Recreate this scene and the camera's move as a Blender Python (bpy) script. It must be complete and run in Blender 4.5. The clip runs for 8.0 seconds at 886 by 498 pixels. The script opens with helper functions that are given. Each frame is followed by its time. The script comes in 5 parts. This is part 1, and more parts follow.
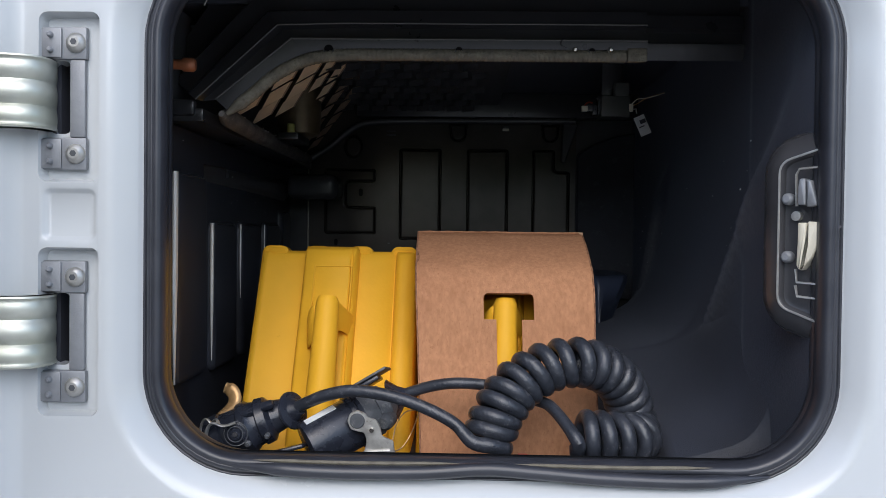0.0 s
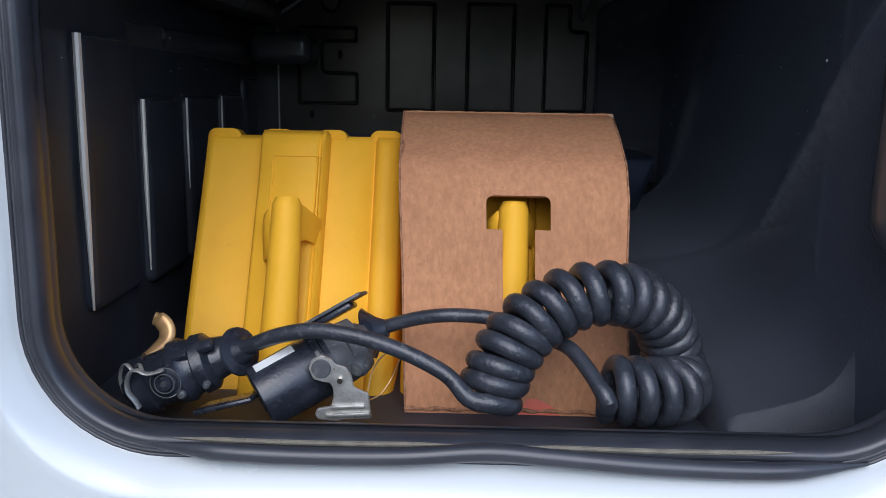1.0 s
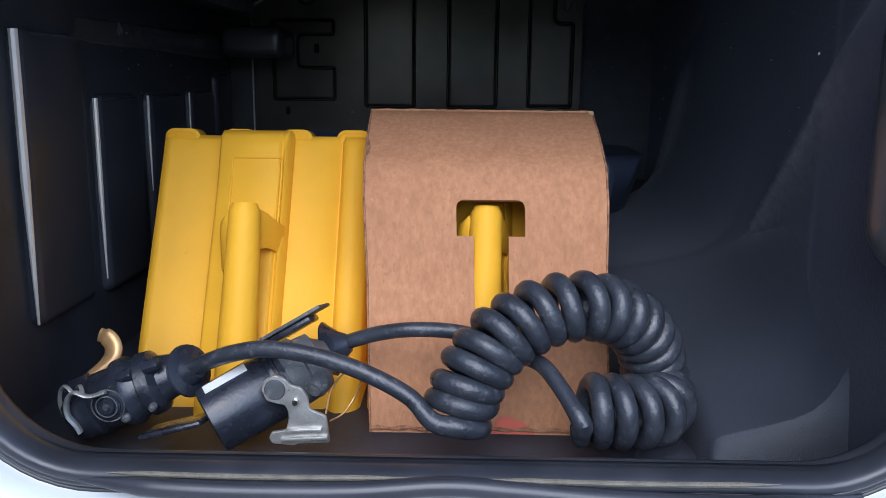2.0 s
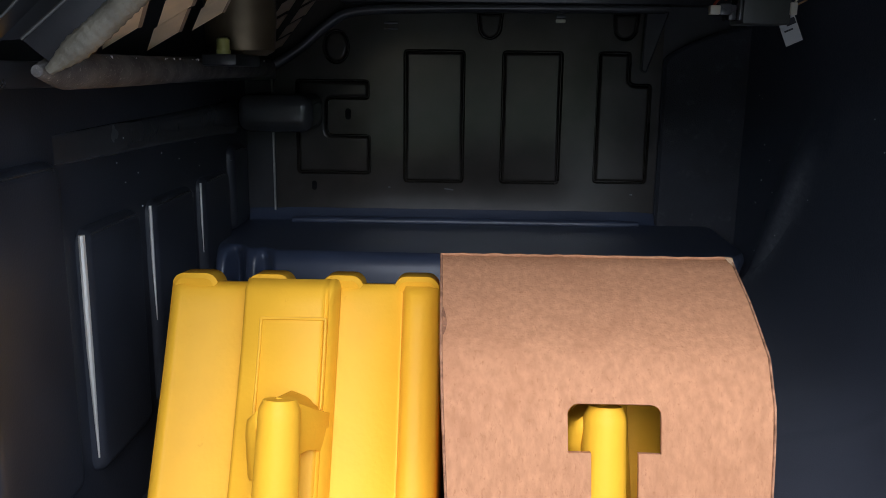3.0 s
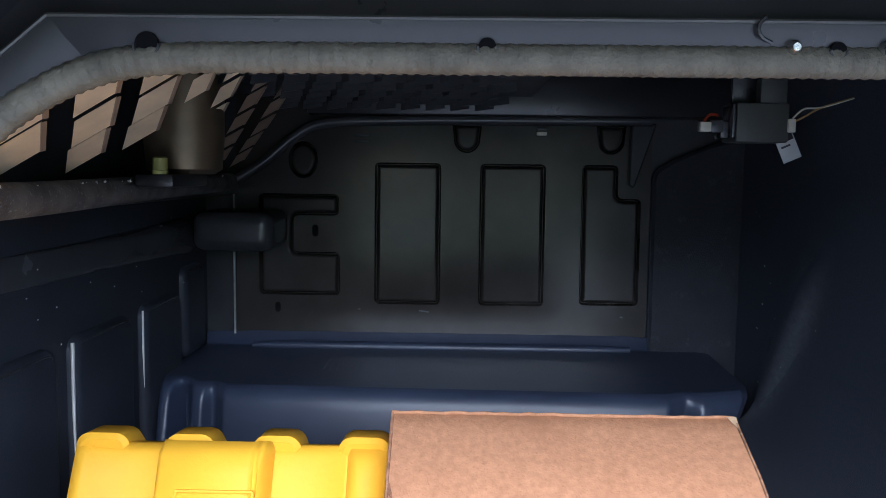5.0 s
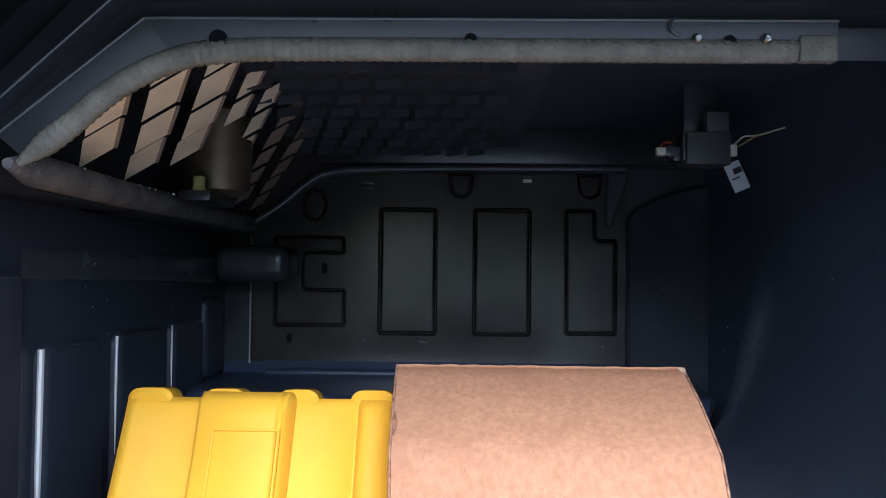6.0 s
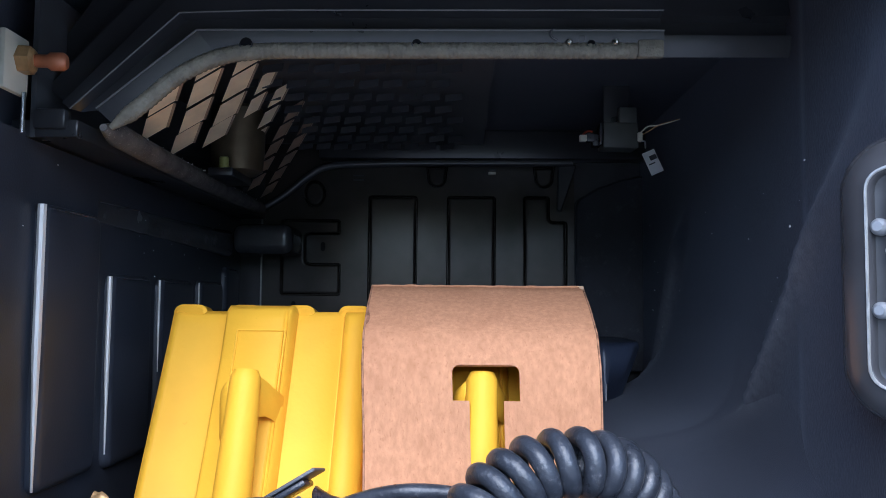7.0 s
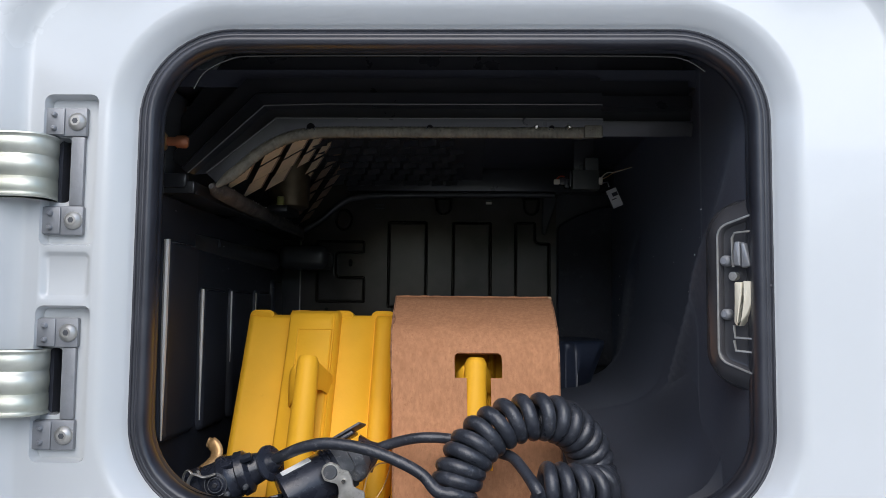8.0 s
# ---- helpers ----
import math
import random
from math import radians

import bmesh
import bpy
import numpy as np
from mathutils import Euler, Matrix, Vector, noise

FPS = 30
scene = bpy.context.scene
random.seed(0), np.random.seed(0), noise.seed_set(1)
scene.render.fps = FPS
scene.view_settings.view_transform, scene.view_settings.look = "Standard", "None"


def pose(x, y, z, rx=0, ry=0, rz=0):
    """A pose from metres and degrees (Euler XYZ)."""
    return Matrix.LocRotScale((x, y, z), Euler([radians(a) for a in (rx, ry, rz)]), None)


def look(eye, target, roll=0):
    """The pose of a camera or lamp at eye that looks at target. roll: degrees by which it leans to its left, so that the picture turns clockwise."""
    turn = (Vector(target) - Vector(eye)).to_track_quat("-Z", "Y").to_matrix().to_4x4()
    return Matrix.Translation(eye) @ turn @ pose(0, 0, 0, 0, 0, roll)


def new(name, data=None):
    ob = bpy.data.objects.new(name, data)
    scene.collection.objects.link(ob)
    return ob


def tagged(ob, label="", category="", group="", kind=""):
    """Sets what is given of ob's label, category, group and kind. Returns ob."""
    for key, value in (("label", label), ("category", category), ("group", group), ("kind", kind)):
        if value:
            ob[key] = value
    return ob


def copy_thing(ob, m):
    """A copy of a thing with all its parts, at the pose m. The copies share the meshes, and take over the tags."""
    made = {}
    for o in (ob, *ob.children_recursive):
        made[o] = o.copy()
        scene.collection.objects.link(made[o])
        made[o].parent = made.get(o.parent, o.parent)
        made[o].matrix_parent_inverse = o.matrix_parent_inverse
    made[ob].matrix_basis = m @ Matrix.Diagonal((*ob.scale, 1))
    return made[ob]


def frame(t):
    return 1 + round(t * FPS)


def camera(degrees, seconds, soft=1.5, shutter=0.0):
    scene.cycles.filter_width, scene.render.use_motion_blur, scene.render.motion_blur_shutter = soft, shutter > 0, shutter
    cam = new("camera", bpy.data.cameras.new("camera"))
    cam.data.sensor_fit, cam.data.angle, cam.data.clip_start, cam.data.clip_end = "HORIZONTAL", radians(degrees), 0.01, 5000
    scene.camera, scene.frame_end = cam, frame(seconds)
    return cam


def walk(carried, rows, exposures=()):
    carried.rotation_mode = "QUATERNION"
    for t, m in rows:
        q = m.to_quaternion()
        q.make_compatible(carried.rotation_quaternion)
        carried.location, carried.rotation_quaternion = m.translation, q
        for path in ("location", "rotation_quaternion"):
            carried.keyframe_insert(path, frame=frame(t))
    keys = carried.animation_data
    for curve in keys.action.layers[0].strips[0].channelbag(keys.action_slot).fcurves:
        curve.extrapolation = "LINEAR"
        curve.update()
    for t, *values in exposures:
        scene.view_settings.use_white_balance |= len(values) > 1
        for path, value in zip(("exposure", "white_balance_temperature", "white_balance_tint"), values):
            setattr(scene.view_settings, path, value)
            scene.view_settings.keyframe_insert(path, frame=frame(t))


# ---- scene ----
cam = camera(56.0, 8.0, soft=0.85)
PATH = [
    (0, (0.059, 0.022, 1.36), (0.016, 2.021, 1.323), 0.7),
    (0.4, (0.042, 0.14, 1.365), (0.001, 2.135, 1.226), 0.7),
    (0.5, (0.044, 0.163, 1.367), (0.007, 2.154, 1.182), 0.9),
    (0.8, (0.053, 0.199, 1.381), (0.029, 2.168, 1.030), 0.5),
    (1, (0.06, 0.221, 1.383), (0.027, 2.185, 1.006), 1.0),
    (2.3, (0.085, 0.285, 1.391), (0.055, 2.244, 0.989), 0.6),
    (2.5, (0.084, 0.315, 1.395), (0.047, 2.273, 0.99), 0.9),
    (2.7, (0.058, 0.371, 1.422), (0.019, 2.328, 1.01), 0.8),
    (2.8, (0.048, 0.389, 1.457), (-0.002, 2.34, 1.017), 0.7),
    (3, (0.021, 0.457, 1.481), (-0.02, 2.413, 1.065), 0.7),
    (3.2, (0.018, 0.496, 1.495), (-0.022, 2.454, 1.090), 0.4),
    (3.5, (0.034, 0.548, 1.518), (-0.008, 2.501, 1.093), 0.6),
    (4, (0.042, 0.589, 1.521), (0.002, 2.543, 1.094), 0.6),
    (4.5, (0.048, 0.575, 1.516), (0.009, 2.531, 1.099), 0.7),
    (4.7, (0.047, 0.56, 1.509), (0.008, 2.534, 1.188), 0.7),
    (5.8, (0.041, 0.472, 1.445), (0.009, 2.471, 1.439), 0.8),
    (6, (0.049, 0.438, 1.423), (0.013, 2.436, 1.486), 0.6),
    (6.2, (0.058, 0.397, 1.402), (0.015, 2.395, 1.489), 0.8),
    (6.5, (0.078, 0.341, 1.382), (0.036, 2.339, 1.462), 0.6),
    (7, (0.091, 0.239, 1.345), (0.044, 2.234, 1.479), 0.5),
    (7.2, (0.088, 0.182, 1.330), (0.050, 2.174, 1.504), 0.9),
    (7.5, (0.092, 0.099, 1.319), (0.034, 2.089, 1.505), 0.5),
    (7.6, (0.089, 0.067, 1.324), (0.032, 2.058, 1.497), 0.4),
    (8, (0.099, -0.037, 1.344), (0.036, 1.956, 1.493), 0.6),
]
EXPOSURES = [(0.0, 0.82, 6300, 10), (0.5, 0.96, 6100, 10), (1.0, 0.90, 5900, 10), (2.5, 1.38, 5600, 10), (3.0, 1.58, 6000, 10), (3.3, 1.78, 6150, 10), (4.0, 2.32, 6100, 10), (4.4, 2.44, 5750, 10), (4.7, 2.44, 5600, 10), (6.0, 2.12, 5300, 10), (7.0, 1.80, 5300, 10), (7.5, 1.22, 5900, 10), (8.0, 0.88, 6400, 10)]
walk(cam, [(t, look(eye, target, roll)) for t, eye, target, roll in PATH], EXPOSURES)

# ---- world, sun, exposure ----
world = bpy.data.worlds.new("sky")
scene.world = world
world.use_nodes = True
wn = world.node_tree.nodes
sky = wn.new("ShaderNodeTexSky")
sky.sky_type = "NISHITA"
sky.sun_disc = False
sky.sun_elevation = radians(48)
sky.sun_rotation = radians(190)
sky.dust_density = 1.5
wn["Background"].inputs[1].default_value = 0.15
world.node_tree.links.new(sky.outputs[0], wn["Background"].inputs[0])
sun = new("sun", bpy.data.lights.new("sun", "SUN"))
sun.data.energy = 1.05
sun.data.angle = radians(50)
sun.data.color = (1.0, 0.965, 0.92)
sun.matrix_world = look((0.3, -1.6, 2.9), (0, 0.9, 1.2))

FLOOR = 1.128
BACK = 1.472
LEFT = -0.243
RIGHT = 0.345


# ---- materials ----
def material(name, base, rough=0.5, metal=0.0, var=0.15, scale=30.0, bump=0.1, bscale=400.0, tint=None, coat=0.0,
             rvar=0.1, spots=0.0, spot_color=(0.3, 0.3, 0.3), spot_scale=60.0, spec=0.5, sheen=0.0, stretch=(1, 1, 1), stain=0.0, stain_color=(0.1, 0.1, 0.1), stain_scale=9.0):
    m = bpy.data.materials.new(name)
    m.use_nodes = True
    nt = m.node_tree
    n, l = nt.nodes, nt.links
    bsdf = n["Principled BSDF"]
    co = n.new("ShaderNodeTexCoord")
    mp = n.new("ShaderNodeMapping")
    mp.inputs["Scale"].default_value = stretch
    l.new(co.outputs["Object"], mp.inputs[0])
    big = n.new("ShaderNodeTexNoise")
    big.inputs["Scale"].default_value = scale
    big.inputs["Detail"].default_value = 6
    l.new(mp.outputs[0], big.inputs["Vector"])
    ramp = n.new("ShaderNodeValToRGB")
    dark = tint or tuple(c * (1 - var) for c in base)
    lite = tuple(min(1, c * (1 + var)) for c in base)
    ramp.color_ramp.elements[0].position = 0.3
    ramp.color_ramp.elements[1].position = 0.7
    ramp.color_ramp.elements[0].color = (*dark, 1)
    ramp.color_ramp.elements[1].color = (*lite, 1)
    l.new(big.outputs[0], ramp.inputs[0])
    color = ramp.outputs[0]
    if spots:
        sp = n.new("ShaderNodeTexNoise")
        sp.inputs["Scale"].default_value = spot_scale
        sp.inputs["Detail"].default_value = 8
        sp.inputs["Roughness"].default_value = 0.75
        l.new(mp.outputs[0], sp.inputs["Vector"])
        sr = n.new("ShaderNodeValToRGB")
        sr.color_ramp.elements[0].position = 1 - spots
        sr.color_ramp.elements[1].position = min(1.0, 1.1 - spots)
        l.new(sp.outputs[0], sr.inputs[0])
        mix = n.new("ShaderNodeMix")
        mix.data_type = "RGBA"
        l.new(sr.outputs[0], mix.inputs[0])
        l.new(color, mix.inputs[6])
        mix.inputs[7].default_value = (*spot_color, 1)
        color = mix.outputs[2]
    if stain:
        st = n.new("ShaderNodeTexNoise")
        st.inputs["Scale"].default_value = stain_scale
        st.inputs["Detail"].default_value = 9
        st.inputs["Roughness"].default_value = 0.65
        st.inputs["Distortion"].default_value = 0.6
        l.new(co.outputs["Object"], st.inputs["Vector"])
        sr = n.new("ShaderNodeMapRange")
        sr.inputs[1].default_value, sr.inputs[2].default_value = 0.52, 0.72
        sr.inputs[3].default_value, sr.inputs[4].default_value = 0.0, stain
        l.new(st.outputs[0], sr.inputs[0])
        mix = n.new("ShaderNodeMix")
        mix.data_type = "RGBA"
        l.new(sr.outputs[0], mix.inputs[0])
        l.new(color, mix.inputs[6])
        mix.inputs[7].default_value = (*stain_color, 1)
        color = mix.outputs[2]
    l.new(color, bsdf.inputs["Base Color"])
    rr_ = n.new("ShaderNodeMapRange")
    rr_.inputs[3].default_value = max(0.02, rough - rvar)
    rr_.inputs[4].default_value = min(1, rough + rvar)
    l.new(big.outputs[0], rr_.inputs[0])
    l.new(rr_.outputs[0], bsdf.inputs["Roughness"])
    bsdf.inputs["Metallic"].default_value = metal
    bsdf.inputs["Coat Weight"].default_value = coat
    bsdf.inputs["Specular IOR Level"].default_value = spec
    if sheen:
        bsdf.inputs["Sheen Weight"].default_value = sheen
        bsdf.inputs["Sheen Roughness"].default_value = 0.5
        bsdf.inputs["Sheen Tint"].default_value = (0.75, 0.82, 1.0, 1)
    if bump:
        fine = n.new("ShaderNodeTexNoise")
        fine.inputs["Scale"].default_value = bscale
        fine.inputs["Detail"].default_value = 4
        l.new(mp.outputs[0], fine.inputs["Vector"])
        b = n.new("ShaderNodeBump")
        b.inputs["Strength"].default_value = bump
        b.inputs["Distance"].default_value = 0.001
        l.new(fine.outputs[0], b.inputs["Height"])
        l.new(b.outputs[0], bsdf.inputs["Normal"])
    return m


def rub_and_sheen(m, folds, color, low):
    """Dusty wear and painted sheen along slanting folds; folds: (y at height 0, fall of y over z, width in front, width
    behind).
    """
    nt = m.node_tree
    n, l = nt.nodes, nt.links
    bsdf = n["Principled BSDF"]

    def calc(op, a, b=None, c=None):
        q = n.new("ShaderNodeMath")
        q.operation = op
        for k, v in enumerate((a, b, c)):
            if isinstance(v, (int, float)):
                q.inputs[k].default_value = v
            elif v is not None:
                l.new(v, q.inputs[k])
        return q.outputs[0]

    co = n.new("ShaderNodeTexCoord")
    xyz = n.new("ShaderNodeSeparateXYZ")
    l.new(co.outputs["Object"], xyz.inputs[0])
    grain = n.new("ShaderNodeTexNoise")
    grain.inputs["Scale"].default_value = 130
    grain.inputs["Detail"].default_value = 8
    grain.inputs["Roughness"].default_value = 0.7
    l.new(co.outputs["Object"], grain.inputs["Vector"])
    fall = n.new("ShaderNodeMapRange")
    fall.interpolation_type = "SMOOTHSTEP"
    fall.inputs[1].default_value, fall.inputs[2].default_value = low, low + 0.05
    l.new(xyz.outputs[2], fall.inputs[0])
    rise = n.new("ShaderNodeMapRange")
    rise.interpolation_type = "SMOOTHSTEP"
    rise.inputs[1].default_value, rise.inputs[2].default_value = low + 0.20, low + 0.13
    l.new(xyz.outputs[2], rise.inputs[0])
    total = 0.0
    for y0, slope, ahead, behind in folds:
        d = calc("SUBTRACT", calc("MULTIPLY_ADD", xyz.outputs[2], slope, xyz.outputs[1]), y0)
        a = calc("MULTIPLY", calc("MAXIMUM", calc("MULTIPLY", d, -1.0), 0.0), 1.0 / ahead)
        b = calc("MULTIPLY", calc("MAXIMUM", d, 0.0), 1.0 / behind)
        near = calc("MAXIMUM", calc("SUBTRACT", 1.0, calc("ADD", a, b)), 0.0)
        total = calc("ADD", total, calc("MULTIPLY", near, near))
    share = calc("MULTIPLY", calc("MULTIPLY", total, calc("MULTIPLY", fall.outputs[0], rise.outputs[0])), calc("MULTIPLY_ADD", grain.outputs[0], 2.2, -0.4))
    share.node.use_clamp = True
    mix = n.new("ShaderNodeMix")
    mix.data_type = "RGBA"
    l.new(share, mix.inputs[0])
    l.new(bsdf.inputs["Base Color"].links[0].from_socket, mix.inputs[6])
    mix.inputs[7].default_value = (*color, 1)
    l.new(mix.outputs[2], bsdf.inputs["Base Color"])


white_paint = material("white_paint", (0.515, 0.537, 0.545), 0.25, var=0.03, scale=5, bump=0.03, bscale=45, coat=0.35, rvar=0.06)
rubber = material("rubber", (0.031, 0.033, 0.041), 0.33, var=0.2, scale=30, bump=0.05, bscale=500, spots=0.33, spot_color=(0.055, 0.056, 0.060), spot_scale=260, stain=0.25, stain_color=(0.050, 0.049, 0.050), stain_scale=30)
liner = material("liner", (0.062, 0.066, 0.082), 0.42, var=0.2, scale=14, bump=0.25, bscale=900, rvar=0.12, spots=0.3, spot_color=(0.05, 0.05, 0.052), spot_scale=25)
felt = material("felt", (0.020, 0.0238, 0.035), 0.60, sheen=0.12, var=0.3, scale=9, bump=0.5, bscale=1200, rvar=0.1, spots=0.37, spot_color=(0.060, 0.063, 0.072), spot_scale=300, stretch=(1, 1, 0.35), stain=0.35, stain_color=(0.036, 0.039, 0.048), stain_scale=9)
# one pale colour carries both the scuffs and the sheen of the fold crests
rub_and_sheen(felt, ((2.3150, 1.05, 0.070, 0.012), (2.2620, 0.72, 0.038, 0.022)), (0.125, 0.128, 0.140), 1.23)
wall_black = material("wall_black", (0.034, 0.037, 0.047), 0.40, spec=0.35, var=0.2, scale=20, bump=0.12, bscale=600, rvar=0.08, spots=0.36, spot_color=(0.062, 0.065, 0.073), spot_scale=200)
# pale half-metal colour for the gleam on the black pad edges
pad_gleam = material("pad_gleam", (0.78, 0.74, 0.68), 0.60, metal=0.55, var=0.12, scale=60, bump=0.08, stretch=(1, 1, 0.2))
floor_liner = material("floor_liner", (0.034, 0.038, 0.052), 0.5, var=0.25, scale=15, bump=0.3, bscale=900, spots=0.36, spot_color=(0.06, 0.063, 0.072), spot_scale=60)
gloss_black = material("gloss_black", (0.052, 0.052, 0.056), 0.24, var=0.2, scale=20, bump=0.06, bscale=250, rvar=0.08)
step_plastic = material("step_plastic", (0.039, 0.050, 0.084), 0.35, var=0.15, scale=12, bump=0.08, bscale=900, rvar=0.05, spots=0.36, spot_color=(0.068, 0.080, 0.112), spot_scale=70)
yellow = material("yellow_plastic", (0.80, 0.418, 0.026), 0.50, spec=0.18, var=0.07, scale=14, bump=0.16, bscale=300, rvar=0.08, spots=0.36, spot_color=(0.70, 0.345, 0.015), spot_scale=60, stain=0.3, stain_color=(0.66, 0.30, 0.010), stain_scale=9)
card = material("cardboard", (0.450, 0.222, 0.116), 0.85, var=0.12, scale=240, bump=0.38, bscale=700, tint=(0.385, 0.184, 0.094), spots=0.44, spot_color=(0.345, 0.158, 0.079), spot_scale=420, spec=0.2, stretch=(1, 1, 0.45), stain=0.55, stain_color=(0.325, 0.145, 0.072), stain_scale=17)
card_edge = material("cardboard_edge", (0.5, 0.33, 0.2), 0.9, var=0.2, scale=300, bump=0.4, bscale=900, spec=0.2)
cable_rubber = material("cable_rubber", (0.031, 0.035, 0.045), 0.33, var=0.3, scale=70, bump=0.4, bscale=420, spots=0.435, spot_color=(0.105, 0.107, 0.115), spot_scale=140, rvar=0.15, stain=0.65, stain_color=(0.012, 0.013, 0.017), stain_scale=70)
plug_black = material("plug_black", (0.020, 0.023, 0.033), 0.28, var=0.3, scale=60, bump=0.2, bscale=400, spots=0.40, spot_color=(0.10, 0.10, 0.105), spot_scale=240, rvar=0.14)
plug_grey = material("plug_grey", (0.075, 0.08, 0.088), 0.5, var=0.25, scale=70, bump=0.3, bscale=500, spots=0.45, spot_color=(0.2, 0.2, 0.2), spot_scale=120)
zinc = material("zinc", (0.56, 0.57, 0.52), 0.46, metal=0.72, var=0.16, scale=25, bump=0.08, bscale=260, tint=(0.46, 0.48, 0.40), rvar=0.1)
cast = material("cast_alloy", (0.25, 0.26, 0.275), 0.5, metal=0.35, var=0.15, scale=50, bump=0.2, bscale=600)
chrome = material("worn_steel", (0.6, 0.58, 0.54), 0.25, metal=1.0, var=0.2, scale=80, bump=0.1, bscale=400, rvar=0.1)
dull_steel = material("dull_steel", (0.50, 0.49, 0.46), 0.40, metal=0.7, var=0.2, scale=90, bump=0.25, bscale=500, spots=0.42, spot_color=(0.25, 0.23, 0.2), spot_scale=160)
brass = material("brass", (0.50, 0.30, 0.13), 0.36, metal=0.5, var=0.3, scale=90, bump=0.1, spots=0.4, spot_color=(0.62, 0.48, 0.32), spot_scale=120)
copper = material("copper_red", (0.42, 0.15, 0.07), 0.4, metal=0.3, var=0.2, scale=60, bump=0.1)
ivory = material("ivory_plastic", (0.62, 0.58, 0.46), 0.4, var=0.08, scale=50, bump=0.05)
paper = material("white_label", (0.75, 0.76, 0.76), 0.5, var=0.05, scale=40, bump=0.05)
red_sticker = material("red_sticker", (0.55, 0.07, 0.025), 0.45, var=0.1, scale=60, bump=0.05)
ink = material("print_ink", (0.05, 0.05, 0.06), 0.6, var=0.1, scale=50, bump=0)
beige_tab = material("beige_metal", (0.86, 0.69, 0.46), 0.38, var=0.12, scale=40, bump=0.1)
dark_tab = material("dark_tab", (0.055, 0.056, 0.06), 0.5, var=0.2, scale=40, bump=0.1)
frame_black = material("frame_black", (0.023, 0.023, 0.025), 0.30, var=0.2, scale=18, bump=0.06, bscale=500, rvar=0.1)
pressed_sheet = material("pressed_sheet", (0.040, 0.035, 0.031), 0.20, var=0.2, scale=20, bump=0.04, bscale=120, rvar=0.05, spec=0.5)
relay_grey = material("relay_grey", (0.060, 0.064, 0.058), 0.45, var=0.15, scale=40, bump=0.1)
void_black = material("void_black", (0.006, 0.006, 0.007), 0.9, var=0.1, bump=0, spec=0.1)
rear_liner = material("rear_liner", (0.025, 0.027, 0.036), 0.7, sheen=0.2, var=0.3, scale=15, bump=0.6, bscale=700, spots=0.43, spot_color=(0.055, 0.057, 0.066), spot_scale=45, stain=0.5, stain_color=(0.010, 0.011, 0.014), stain_scale=14)
# paler than the black sheet, for highlights drawn along its edges
edge_glint = material("edge_glint", (0.065, 0.064, 0.058), 0.35, var=0.2, scale=30, bump=0.1)
rim_grey = material("rim_grey", (0.140, 0.125, 0.094), 0.7, var=0.25, scale=90, bump=0.8, bscale=520)
canister_brown = material("canister_brown", (0.17, 0.130, 0.080), 0.42, var=0.25, scale=30, bump=0.08, metal=0.6)
rail_fuzz = material("rail_fuzz", (0.105, 0.094, 0.086), 0.85, var=0.4, scale=50, bump=0.9, bscale=700, spots=0.43, spot_color=(0.30, 0.27, 0.24), spot_scale=380)
# dimmed copy of the beige tab colour
dim_tab = material("dim_tab", (0.36, 0.25, 0.17), 0.45, var=0.15, scale=40, bump=0.1)
worn_card = material("worn_card", (0.30, 0.150, 0.085), 0.9, var=0.5, scale=160, bump=0.4, bscale=900, spots=0.45, spot_color=(0.42, 0.23, 0.13), spot_scale=240, spec=0.2)
smudge_brown = material("smudge_brown", (0.20, 0.095, 0.055), 0.9, var=0.6, scale=200, bump=0.2, spots=0.5, spot_color=(0.36, 0.17, 0.09), spot_scale=220, spec=0.2)
lime = material("lime_plastic", (0.30, 0.30, 0.09), 0.4, var=0.1, scale=40, bump=0.05)
lawn = material("lawn", (0.085, 0.13, 0.028), 0.9, var=0.35, scale=2.0, bump=0.5, bscale=90)
foliage = material("foliage", (0.055, 0.085, 0.026), 0.7, var=0.4, scale=3.0, bump=0.0)
concrete = material("yard_paving", (0.46, 0.435, 0.40), 0.85, var=0.15, scale=0.8, bump=0.4, bscale=60)


# ---- mesh helpers ----
def part(name, bm, mat, parent=None, label="", smooth=True, angle=40):
    """One mesh object from a bmesh in world places; under a parent it takes the parent's origin."""
    bmesh.ops.remove_doubles(bm, verts=bm.verts, dist=1e-6)
    bmesh.ops.recalc_face_normals(bm, faces=bm.faces)
    origin = parent.matrix_world.translation if parent else Vector((0, 0, 0))
    bmesh.ops.translate(bm, verts=bm.verts, vec=-origin)
    me = bpy.data.meshes.new(name)
    bm.to_mesh(me)
    bm.free()
    me.materials.append(mat)
    if smooth:
        for p in me.polygons:
            p.use_smooth = True
        me.set_sharp_from_angle(angle=radians(angle))
    ob = new(name, me)
    if parent:
        ob.parent = parent
        ob.matrix_world = Matrix.Translation(origin)
    if label:
        ob["label"] = label
    return ob


def thing(name, base, label, category, group="", kind=""):
    ob = new(name)
    ob.empty_display_size = 0.02
    ob.matrix_world = Matrix.Translation(base)
    bpy.context.view_layer.update()
    return tagged(ob, label, category, group, kind)


def ramp01(v, a, c):
    t = min(1.0, max(0.0, (v - a) / (c - a)))
    return t * t * (3 - 2 * t)


def rrect(u0, u1, v0, v1, r, n=6):
    pts = []
    for cu, cv, a0 in ((u1 - r, v0 + r, -90), (u1 - r, v1 - r, 0), (u0 + r, v1 - r, 90), (u0 + r, v0 + r, 180)):
        for i in range(n + 1):
            a = radians(a0 + 90 * i / n)
            pts.append((cu + r * math.cos(a), cv + r * math.sin(a)))
    return pts


